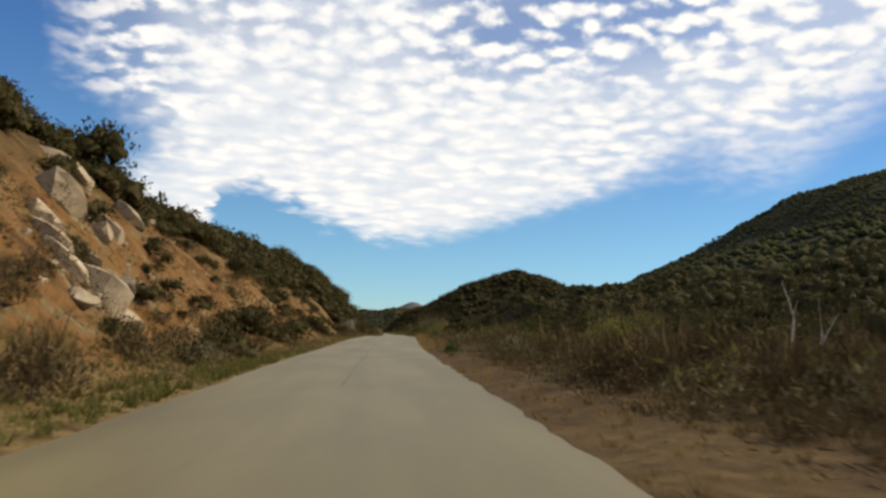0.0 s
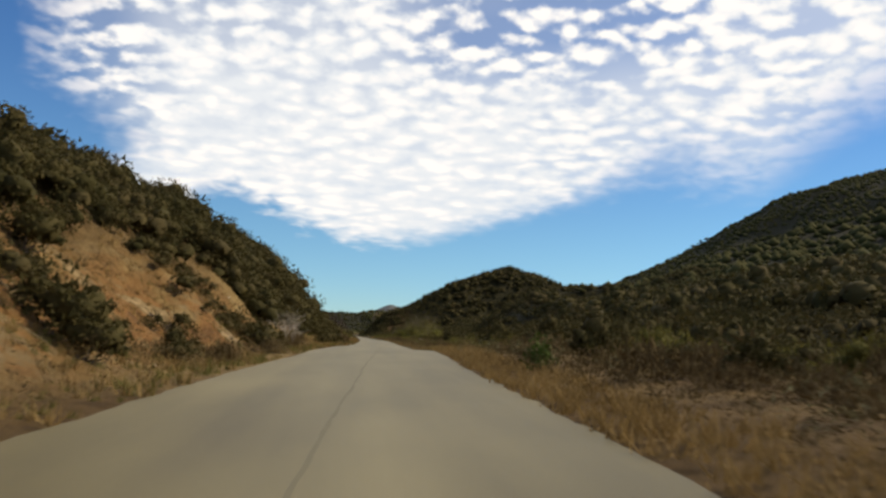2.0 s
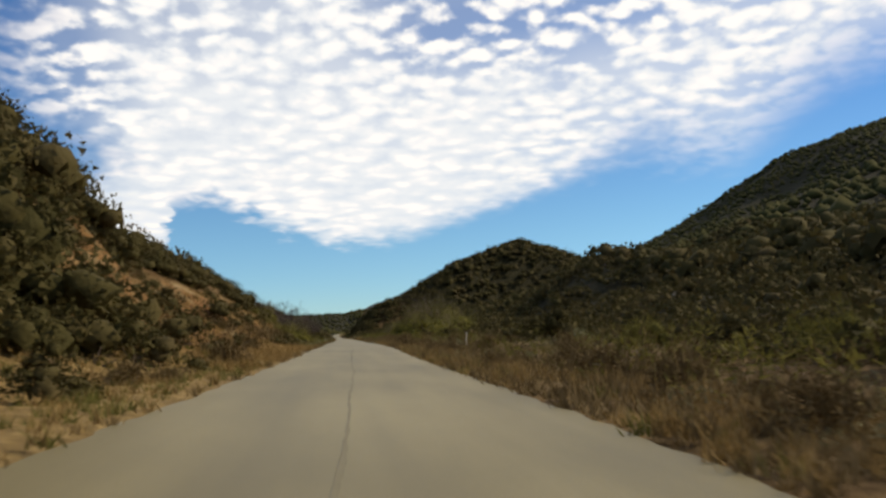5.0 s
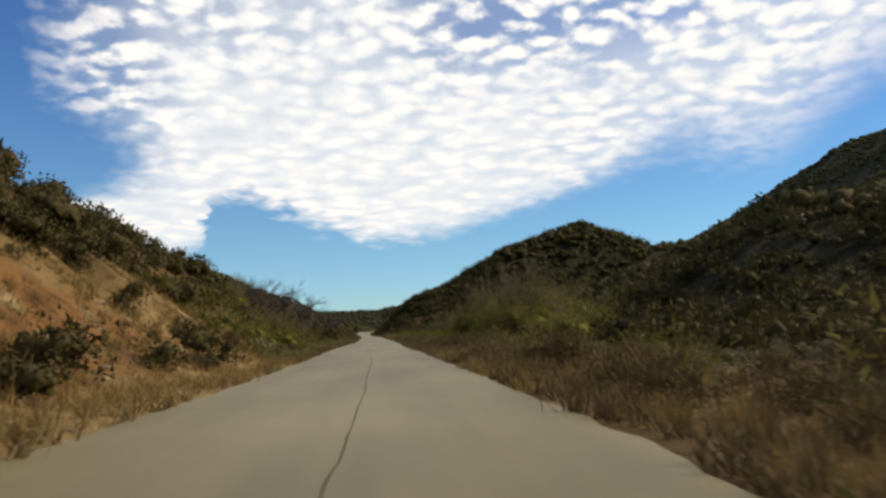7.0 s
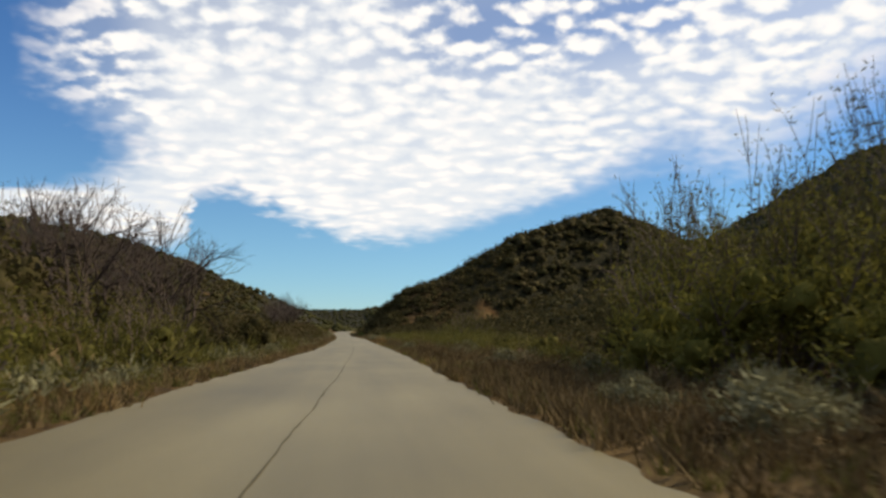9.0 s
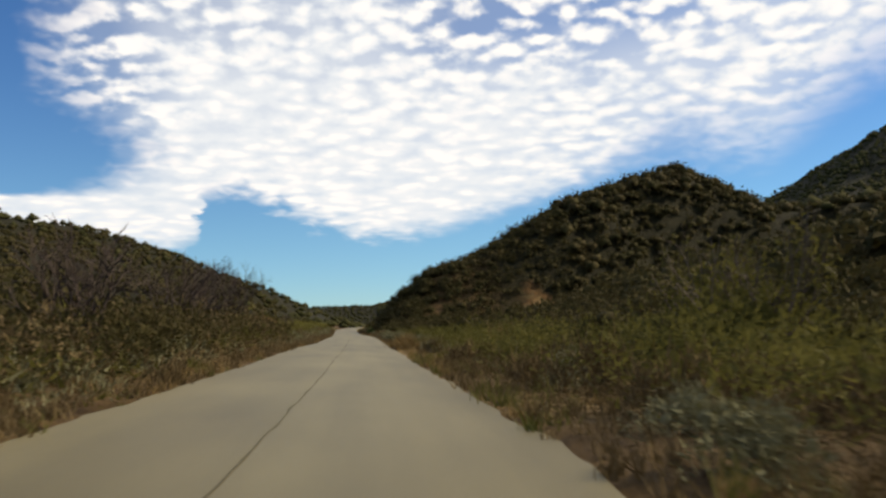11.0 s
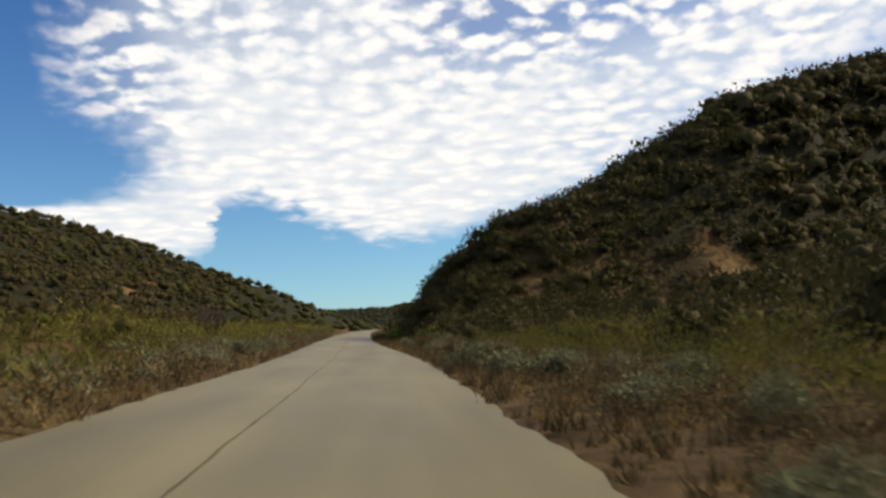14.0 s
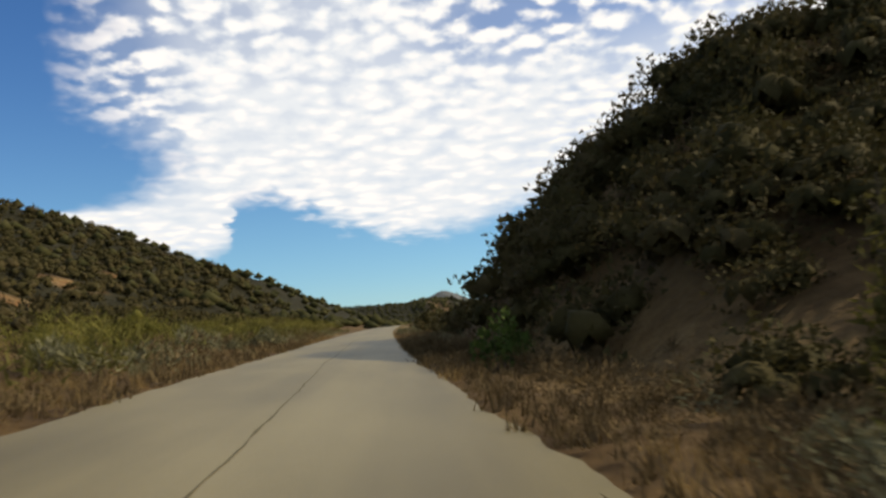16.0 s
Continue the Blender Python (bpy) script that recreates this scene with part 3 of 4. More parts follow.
def tubes(segments, sides=4):
    """Tapered round sticks; segments: (p0, p1, r0, r1)."""
    parts = []
    ang = np.linspace(0, 2 * np.pi, sides, endpoint=False)
    for p0, p1, r0, r1 in segments:
        p0, p1 = np.asarray(p0, float), np.asarray(p1, float)
        d = unit(p1 - p0)
        s = unit(np.cross(d, [0.31, 0.77, 0.55]))
        t = np.cross(d, s)
        ring = np.cos(ang)[:, None] * s + np.sin(ang)[:, None] * t
        v = np.concatenate([p0 + ring * r0, p1 + ring * r1])
        j = np.arange(sides)
        k = (j + 1) % sides
        f = np.concatenate([np.stack([j, k, k + sides], 1), np.stack([j, k + sides, j + sides], 1)])
        parts.append((v, f))
    return joined(parts)


def dome_clumps(rng, w, h, n, r):
    """Centres of leaf clumps under a dome w wide and h high."""
    a = rng.uniform(0, 2 * np.pi, n)
    q = np.sqrt(rng.uniform(0, 1, n))
    radii = r * rng.uniform(0.7, 1.3, n)
    x, y = np.cos(a) * q * (w / 2 - r * 0.7), np.sin(a) * q * (w / 2 - r * 0.7)
    z = np.maximum((h - radii) * np.sqrt(np.maximum(1 - (q * 0.95) ** 2, 0.05)) * rng.uniform(0.55, 1.0, n), radii * 0.5)
    return np.stack([x, y, z], 1), radii


def branching(rng, base, heading, length, radius, levels, spread, segs, tips, keep=3):
    """Limbs that fork as they climb."""
    p = np.asarray(base, float)
    d = unit(np.asarray(heading, float))
    steps = 3
    for i in range(steps):
        q = p + d * length / steps
        segs.append((p, q, radius * (1 - 0.18 * i), radius * (1 - 0.18 * (i + 1))))
        p = q
        d = unit(d + rng.normal(size=3) * 0.16 + np.array([0, 0, 0.06]))
        if levels > 0 and i > 0:
            for _ in range(keep if i == steps - 1 else 1):
                branching(rng, p, unit(d + rng.normal(size=3) * spread), length * rng.uniform(0.55, 0.8), radius * 0.6, levels - 1, spread, segs, tips, keep)
    if levels == 0:
        tips.append(p)


def thing(name, label, category, group=""):
    return tagged(new(name), label, category, group)


def part(name, shape, mat, parent, label=""):
    ob = mesh_object(name, shape[0], shape[1], mat, name == "foliage", parent=parent)
    if label:
        ob["label"] = label
    return ob


def bush(name, seed, w, h, clumps, r, n_leaf, leaf, mat, stem_mat, label, category, group, aspect=0.45, shell=(0.6, 1.15), upright=0.0, fill=0.6, cores=0):
    """A shrub: an uneven crown of leaf clumps over a fan of stems."""
    rng = np.random.default_rng(seed)
    c, rr = dome_clumps(rng, w, h, clumps, r)
    ob = thing(name, label, category, group)
    fol = joined([clump_leaves(rng, c, rr, n_leaf, leaf, aspect, shell, spike=0.7 if upright else 0.25, lay=0.3 if upright else 1.0), core(rng, c[:cores], rr[:cores] * 1.25, fill)] if cores else [clump_leaves(rng, c, rr, n_leaf, leaf, aspect, shell)])
    if upright:
        n = int(n_leaf * 0.35)
        k = rng.integers(0, len(c), n)
        at = c[k] + rng.normal(size=(n, 3)) * rr[k][:, None] * 0.5
        at[:, 2] = np.maximum(at[:, 2], 0.05)
        fol = joined([fol, leaves(rng, at, np.tile([0, 0, 1.6], (n, 1)), upright, 0.045)])
    part("foliage", fol, mat, ob)
    segs = []
    for p in c:
        foot = np.array([p[0] * 0.12, p[1] * 0.12, -0.05])
        bend = (foot + p) / 2 + np.array([p[0] * 0.12, p[1] * 0.12, -0.08 * h])
        segs += [(foot, bend, 0.018, 0.012), (bend, p + np.array([0, 0, 0.2 * r]), 0.012, 0.005)]
    part("woody_base", tubes(segs[::2] + segs[1:len(segs) // 4:2], 3), stem_mat, ob, "thin brown woody stems")["kind"] = "stuff"
    return ob


def bare_tree(name, seed, height, mat, label, levels=3, spread=0.5, stems=3, thick=0.08, keep=2):
    rng = np.random.default_rng(seed)
    segs, tips = [], []
    for i in range(stems):
        a = 2 * np.pi * (i + rng.uniform(-0.3, 0.3)) / max(stems, 1)
        lean = 0.32 if stems > 1 else 0.05
        branching(rng, (0.12 * np.cos(a), 0.12 * np.sin(a), -0.1), (lean * np.cos(a), lean * np.sin(a), 1), height * 0.42, thick, levels, spread, segs, tips, keep)
    ob = thing(name, label, "tree")
    top = max(s[1][2] for s in segs)
    segs = [(a * height / top, b * height / top, r0, r1) for a, b, r0, r1 in segs]
    main = [s for s in segs if s[2] > 0.62 * thick]
    for i in range(stems):
        part("trunk", tubes(main[3 * i:3 * i + 3], 6), mat, ob)
    part("bare_crown", tubes([s for s in segs if s[2] <= 0.62 * thick], 3), mat, ob, "fine bare branches")["kind"] = "stuff"
    return ob


def willow(name, seed, height, width, n_leaf, mat, label, leaf=0.13):
    """Many slender stems that spray upward, with narrow leaves along the twigs."""
    rng = np.random.default_rng(seed)
    segs, tips = [], []
    for i in range(9):
        a, q = rng.uniform(0, 2 * np.pi), rng.uniform(0.05, 0.28) * width
        branching(rng, (q * np.cos(a), q * np.sin(a), -0.1), (0.35 * np.cos(a), 0.35 * np.sin(a), 1), height * rng.uniform(0.28, 0.45), 0.045, 2, 0.42, segs, tips, 2)
    top = max(s[1][2] for s in segs)
    segs = [(a * np.array([1, 1, height / top]), b * np.array([1, 1, height / top]), r0, r1) for a, b, r0, r1 in segs]
    wide = max(np.hypot(s[1][0], s[1][1]) for s in segs)
    segs = [(a * np.array([width / 2 / wide] * 2 + [1]), b * np.array([width / 2 / wide] * 2 + [1]), r0, r1) for a, b, r0, r1 in segs]
    ob = thing(name, label, "tree")
    thin = [s for s in segs if s[2] < 0.04]
    k = rng.integers(0, len(thin), n_leaf)
    a, b = np.array([s[0] for s in thin])[k], np.array([s[1] for s in thin])[k]
    t = rng.uniform(0, 1, (n_leaf, 1))
    at = a * (1 - t) + b * t + rng.normal(size=(n_leaf, 3)) * 0.14
    low = np.minimum(1, at[:, 2] / height)
    at = at[rng.uniform(size=n_leaf) < 1.05 - 0.75 * low**2]
    at[:, 2] = np.maximum(at[:, 2], 0.05)
    c, rr = dome_clumps(rng, width * 0.8, height * 0.74, 14, 0.15 * width)
    fol = joined([leaves(rng, at, unit(b[:len(at)] - a[:len(at)]), leaf, 0.17), clump_leaves(rng, c, rr, n_leaf, leaf * 1.3, 0.2, lay=0.6), core(rng, c[:9], rr[:9], 0.5)])
    part("foliage", fol, mat, ob)
    n = len(segs) // 9
    for i in range(9):
        part("stem", tubes(segs[i * n:(i + 1) * n], 3), M_BARK, ob)["kind"] = "stuff"
    return ob


def place(ob, s, d, scale=1.0, turn=0.0, sink=0.03, tall=1.0):
    x = float(across(s, d))
    scale *= float(grow(d))
    z = float(ground_z(np.array(x), np.array(float(s)))) - sink
    return Matrix.Translation((x, s, z)) @ Matrix.Rotation(turn, 4, "Z") @ Matrix.Diagonal((scale, scale, scale * tall, 1))


def scatter(kinds, spots, rng, lo=0.75, hi=1.3):
    """Copies of the given shrubs at (s, d) spots; the first spots take the originals."""
    for i, (s, d) in enumerate(spots):
        ob = kinds[i % len(kinds)]
        m = place(ob, s, d, rng.uniform(lo, hi), rng.uniform(0, 6.28), tall=rng.uniform(0.8, 1.15))
        if i < len(kinds):
            ob.matrix_basis = m
        else:
            copy_thing(ob, m)


def strip(rng, n, s0, s1, d0, d1):
    """n spots in a strip beside the road, d counted from the rim of the paving."""
    s = rng.uniform(s0, s1, n)
    d = rng.uniform(d0, d1, n)
    return list(zip(s, np.where(d > 0, rim_r(s) + d, rim_l(s) + d)))


# ---------------------------------------------------------------- brush that cannot be counted
def merged(name, protos, x, y, z, size, rng, mat, label, category):
    """One object of many plants: each spot takes a turned, scaled proto."""
    k = rng.integers(0, len(protos), len(x))
    parts, n = [], 0
    for i, (v, f) in enumerate(protos):
        m = np.nonzero(k == i)[0]
        if not len(m):
            continue
        a = rng.uniform(0, 2 * np.pi, len(m))
        c, s = np.cos(a)[:, None], np.sin(a)[:, None]
        sc = size[m][:, None]
        vx = (v[None, :, 0] * c - v[None, :, 1] * s) * sc + x[m][:, None]
        vy = (v[None, :, 0] * s + v[None, :, 1] * c) * sc + y[m][:, None]
        vz = v[None, :, 2] * sc * rng.uniform(0.75, 1.15, (len(m), 1)) + z[m][:, None]
        vv = np.stack([vx, vy, vz], -1).reshape(-1, 3)
        ff = (f[None] + (np.arange(len(m)) * len(v))[:, None, None]).reshape(-1, 3)
        parts.append((vv, ff))
    v, f = joined(parts)
    return tagged(mesh_object(name, v, f, mat, True), label, category, kind="stuff")


def field(rng, s0, s1, d0, d1, gap):
    """Jittered spots over a stretch of land."""
    s, d = np.meshgrid(np.arange(s0, s1, gap), np.arange(d0, d1, gap))
    s = (s + rng.uniform(-0.5, 0.5, s.shape) * gap).ravel()
    d = (d + rng.uniform(-0.5, 0.5, d.shape) * gap).ravel()
    return s, d


def shrub_proto(seed, clumps, n_leaf, leaf, fill=0.7, spike=0.25, cores=2, aspect=0.4):
    rng = np.random.default_rng(seed)
    c, rr = dome_clumps(rng, 2.8, 1.9, clumps, 0.7)
    if not cores:
        return clump_leaves(rng, c, rr, n_leaf, leaf, aspect, (0.3, 1.15), spike=spike)
    big = np.argsort(-rr)[:cores]
    return joined([clump_leaves(rng, c, rr, n_leaf, leaf, aspect, (0.78, 1.08), spike=spike, lay=1.2), core(rng, c[big], rr[big] * 1.1, fill)])


rng = np.random.default_rng(11)
CLOSE = [shrub_proto(80 + i, 14, 460, 0.14, 0.5, 0.3, 6, 0.42) for i in range(10)]
FINE = [shrub_proto(60 + i, 13, 760, 0.125, 0.46, 0.3, 6, 0.4) for i in range(6)]
NEAR = [shrub_proto(100 + i, 8, 92, 0.25, 0.44, 0.3, 2, 0.42) for i in range(12)]
MID = [shrub_proto(150 + i, 5, 34, 0.32, 0.64, 0.3, 2, 0.46) for i in range(8)]
FAR = [core(np.random.default_rng(200 + i), np.array([[0, 0, 0.5]]), np.array([1.3]), 1.0, (OCTA_V, OCTA_F)) for i in range(6)]


def plant(name, s, d, protos, lo, hi, mat, label, keep=0.9, bare_limit=0.35, sink=0.12):
    h, bare = land(s, d)
    patch = fbm(s / 18, d / 18, 3, 71)
    ok = (bare < bare_limit) & (rng.uniform(size=len(s)) < keep) & (patch > -0.8)
    s, d = s[ok], d[ok]
    x = across(s, d)
    size = grow(d) * (lo + (hi - lo) * rng.uniform(0, 1, len(s)) ** 1.3 * 1.25) * (1 + 0.35 * fbm(s / 10, d / 10, 2, 75))
    return merged(name, protos, x, s, ground_z(x, s) - sink * size, size, rng, mat, label, "shrub")


DARK = "dense dark green chaparral shrubs covering the slope"
CROWD = "large dark green chaparral shrubs crowding the bank"
for s0, s1, d0, d1, gap, protos, lo, hi, keep, label in [
        (-15, 145, -19, -8.5, 2.0, CLOSE, 0.65, 1.3, 0.95, DARK), (-15, 145, -25, -19, 2.6, NEAR, 0.8, 1.4, 0.95, DARK),
        (136, 230, -18, -7.3, 1.9, CLOSE, 0.85, 1.55, 0.97, CROWD), (138, 226, -25, -18, 2.5, NEAR, 0.9, 1.5, 0.95, CROWD),
        (205, 335, -19, -12, 2.2, CLOSE, 0.6, 1.2, 0.9, DARK), (335, 470, -19, -12, 2.2, NEAR, 0.6, 1.2, 0.9, DARK), (205, 325, -26, -19, 3.0, NEAR, 0.8, 1.5, 0.92, DARK), (325, 470, -46, -19, 3.3, NEAR, 0.8, 1.5, 0.92, DARK),
        (470, 760, -46, -19, 3.8, NEAR, 0.8, 1.6, 0.92, DARK),
        (12, 545, 13, 19, 2.4, NEAR, 0.5, 1.1, 0.85, DARK), (12, 545, 19, 46, 2.9, NEAR, 0.7, 1.6, 0.95, DARK),
        (538, 592, 6.5, 20, 2.1, FINE, 0.7, 1.5, 0.95, DARK), (592, 690, 6.5, 20, 2.0, NEAR, 0.7, 1.5, 0.97, DARK), (535, 700, 20, 48, 2.25, NEAR, 0.85, 1.7, 0.98, DARK),
        (545, 720, 48, 125, 2.5, MID, 1.3, 2.4, 0.98, DARK), (405, 470, -12, -6.8, 1.8, NEAR, 0.7, 1.3, 0.9, CROWD), (60, 285, 46, 150, 4.6, MID, 1.5, 2.7, 0.9, DARK), (285, 545, 46, 105, 3.5, MID, 1.2, 2.5, 0.97, DARK), (285, 545, 105, 150, 6.0, MID, 1.7, 2.8, 0.9, DARK), (545, 720, 125, 210, 4.6, MID, 1.6, 2.8, 0.95, DARK),
        (720, 860, 40, 150, 5.8, MID, 1.5, 2.6, 0.9, DARK), (380, 520, -120, -46, 6.5, MID, 1.5, 2.4, 0.9, DARK), (520, 900, -150, -46, 4.5, MID, 1.0, 2.1, 0.95, DARK)]:
    s, d = field(rng, s0, s1, d0, d1, gap)
    plant("chaparral", s, d, protos, lo, hi, M_CHAP, label, keep, sink=0.16 if protos is MID else 0.12)
s, d = field(rng, 300, 1900, 150, 900, 8.5)
m = d < 0.72 * s
plant("distant_chaparral", s[m], d[m], FAR, 1.6, 3.6, M_FARCHAP, "far dark green chaparral on the mountain side", 0.9, sink=0.2)
s, d = field(rng, 700, 1500, -420, -150, 9.0)
plant("distant_chaparral", s, d, FAR, 1.3, 2.8, M_FARCHAP, "far dark green chaparral on the valley hills", 0.9, sink=0.2)
s, d = field(rng, 780, 2300, -150, 160, 10.0)
m = np.abs(d) > 8
plant("distant_chaparral", s[m], d[m], FAR, 1.2, 2.4, M_FARCHAP, "far dark green chaparral along the valley", 0.8)
s, d = field(rng, 2680, 3420, -640, 700, 17.0)
plant("distant_chaparral", s, d, FAR, 3.0, 5.0, M_FARCHAP, "far green chaparral on the ridge closing the valley", 0.95)


LOWPROTO = [shrub_proto(230 + i, 5, 44, 0.5, 0.6, 1.0, 0, 0.12) for i in range(8)]
LOWFINE = [shrub_proto(240 + i, 7, 66, 0.27, 0.6, 0.8, 0, 0.11) for i in range(8)]
TALL = [shrub_proto(250 + i, 10, 280, 0.14, 0.6, 0.7, 0, 0.15) for i in range(5)]


def brush(name, s0, s1, d0, d1, gap, lo, hi, mat, label, seed, limit=0.0):
    """Low brush in patches of its own kind."""
    s, d = field(rng, s0, s1, d0, d1, gap)
    _, bare = land(s, d)
    rim = np.where(d > 0, d - rim_r(s), rim_l(s) - d)
    ok = (fbm(s / 7, d / 5, 3, seed) > limit) & (rim > 0.2) & (bare < 0.3)
    s, d, rim = s[ok], d[ok], rim[ok]
    size = grow(d) * rng.uniform(lo, hi, len(s)) * np.clip(0.5 + rim / 4, 0.5, 1.0)
    x = across(s, d)
    return merged(name, TALL if lo > 0.9 or seed == 77 else LOWFINE if abs(d0) < 7 or mat is M_WILLOW else LOWPROTO, x, s, ground_z(x, s) - 0.06, size, rng, mat, label, "shrub")


for s0, s1, d0, d1, gap, lo, hi, mat, label, seed, limit in [
        (0, 560, 3.6, 9, 1.4, 0.24, 0.5, M_BROWN, "low reddish-brown dry brush on the valley floor", 85, 0.0),
        (0, 62, 3.7, 10, 1.05, 0.22, 0.46, M_BROWN, "brown and grey dry brush beside the dirt shoulder", 98, -0.3),
        (0, 560, 9, 15, 2.1, 0.36, 0.65, M_BROWN, "low reddish-brown dry brush on the valley floor", 85, -0.05),
        (0, 560, 4.0, 15, 2.1, 0.26, 0.5, M_SAGE, "low grey-green brush on the valley floor", 86, 0.0),
        (0, 580, 6.0, 16, 2.2, 0.4, 0.9, M_GREEN, "olive green brush on the valley floor", 87, 0.0),
        (395, 640, -8.0, -3.9, 1.3, 0.28, 0.55, M_BROWN, "low brown brush crowding the road edge", 94, -0.15),
        (292, 400, -8.0, -4.2, 1.7, 0.3, 0.55, M_GREEN, "olive brush crowding the road edge", 76, -0.3),
        (290, 400, -7.5, -4.2, 1.8, 0.28, 0.5, M_SAGE, "grey-green brush crowding the road edge", 75, -0.15),
        (290, 700, -8.0, -3.9, 1.5, 0.3, 0.5, M_SAGE, "grey-green brush crowding the road edge", 95, 0.0),
        (434, 640, 2.0, 6.0, 1.0, 0.26, 0.46, M_BROWN, "low brown brush crowding the road edge", 96, -0.2),
        (330, 640, 2.0, 6.0, 1.9, 0.3, 0.5, M_SAGE, "grey-green brush crowding the road edge", 97, 0.15),
        (4, 120, -6.2, -3.6, 1.1, 0.25, 0.5, M_BROWN, "low brown brush at the foot of the bank", 88, -0.4),
        (295, 700, -13, -5.2, 1.7, 0.4, 0.8, M_GREEN, "olive green brush beside the road", 89, -0.1),
        (285, 700, -20, -5.5, 2.0, 0.3, 0.6, M_BROWN, "low brown and grey brush beside the road", 90, -0.05),
        (420, 760, -22, -10, 1.9, 0.6, 1.2, M_WILLOW, "yellow-green brush below the hill", 91, -0.2),
        (428, 540, 6.2, 12, 1.3, 0.5, 0.9, M_GREEN, "yellow-green brush below the dark hill", 77, -0.3),
        (440, 600, 2.2, 7, 1.25, 0.26, 0.5, M_BROWN, "brown and grey brush crowding the asphalt", 78, -0.35),
        (250, 350, 2.6, 7, 1.05, 0.24, 0.45, M_BROWN, "dark brown brush crowding the asphalt", 79, -0.5),
        (372, 442, 4.6, 10.5, 1.5, 0.91, 1.1, M_GREEN, "tall olive brush beside the road", 74, -0.45),
        (345, 411, 1.9, 6, 1.05, 0.26, 0.5, M_BROWN, "dark brown brush crowding the asphalt", 73, -0.9),
        (28, 95, 4.0, 8.5, 1.4, 0.26, 0.5, M_BROWN, "brown and grey brush beyond the shoulder", 72, -0.1),
        (380, 446, -11, -6.0, 2.2, 1.0, 1.5, M_BROWN, "tall dense brown brush beside the road", 92, -0.3),
        (378, 446, -11.5, -5.8, 1.7, 1.0, 1.5, M_CHAP, "tall dense olive brush beside the road", 68, -0.4),
        (60, 200, 5.2, 12, 1.7, 0.34, 0.65, M_BROWN, "dark brown dry brush beyond the shoulder", 99, -0.15)]:
    brush("low_brush", s0, s1, d0, d1, gap, lo, hi, mat, label, seed, limit)
s, d = field(rng, 8, 285, -14, -5.4, 1.2)
h, bare = land(s, d)
ok = (bare > 0.3) & (fbm(s / 5, d / 4, 3, 93) > -0.4 * (s < 145) - 0.25 * (s > 200))
s, d = s[ok], d[ok]
x = across(s, d)
merged("slope_brush", LOWFINE, x, s, ground_z(x, s) - 0.05, rng.uniform(0.25, 0.65, len(s)), rng, M_BROWN, "small dry brown shrubs dotting the cut slope", "shrub")

s, d = field(rng, 8, 285, -14, -5.4, 1.9)
h, bare = land(s, d)
ok = (bare > 0.3) & (fbm(s / 6, d / 4, 3, 53) > 0.0)
s, d = s[ok], d[ok]
x = across(s, d)
merged("slope_brush", LOWFINE, x, s, ground_z(x, s) - 0.05, rng.uniform(0.16, 0.5, len(s)), rng, M_GREEN, "small olive shrubs dotting the cut slope", "shrub")


def tuft(seed, n, h, w, lean=0.35):
    rng = np.random.default_rng(seed)
    foot = np.concatenate([rng.normal(size=(n, 2)) * 0.09, np.zeros((n, 1))], 1)
    way = unit(np.concatenate([rng.normal(size=(n, 2)) * lean, np.ones((n, 1))], 1))
    ln = h * rng.uniform(0.5, 1.2, (n, 1))
    side = unit(np.cross(way, rng.normal(size=(n, 3)))) * w
    v = np.stack([foot - side, foot + side, foot + way * ln], 1).reshape(-1, 3)
    return v, np.arange(n * 3).reshape(n, 3)


TUFTS = [tuft(300 + i, 15, 0.42, 0.016, 0.5) for i in range(8)]


def sow_slope(n, s0, s1, d0, d1, lo, hi, mat, label):
    s, d = rng.uniform(s0, s1, n), rng.uniform(d0, d1, n)
    ok = fbm(s / 6, d / 4, 3, 83) > -0.05
    s, d = s[ok], d[ok]
    x = across(s, d)
    return merged("dry_grass", TUFTS, x, s, ground_z(x, s) - 0.02, 1.15 * rng.uniform(lo, hi, len(s)), rng, mat, label, "grass")


def sow(name, n, s0, s1, d0, d1, lo, hi, mat, label, thin=0.0):
    spots = strip(rng, n, s0, s1, d0, d1)
    s, d = np.array([p[0] for p in spots]), np.array([p[1] for p in spots])
    ok = fbm(s / 6, d / 2.5, 3, 81) > -0.22 + thin
    s, d = s[ok], d[ok]
    x = across(s, d)
    return merged(name, TUFTS, x, s, ground_z(x, s) - 0.02, 1.15 * rng.uniform(lo, hi, len(s)), rng, mat, label, "grass")


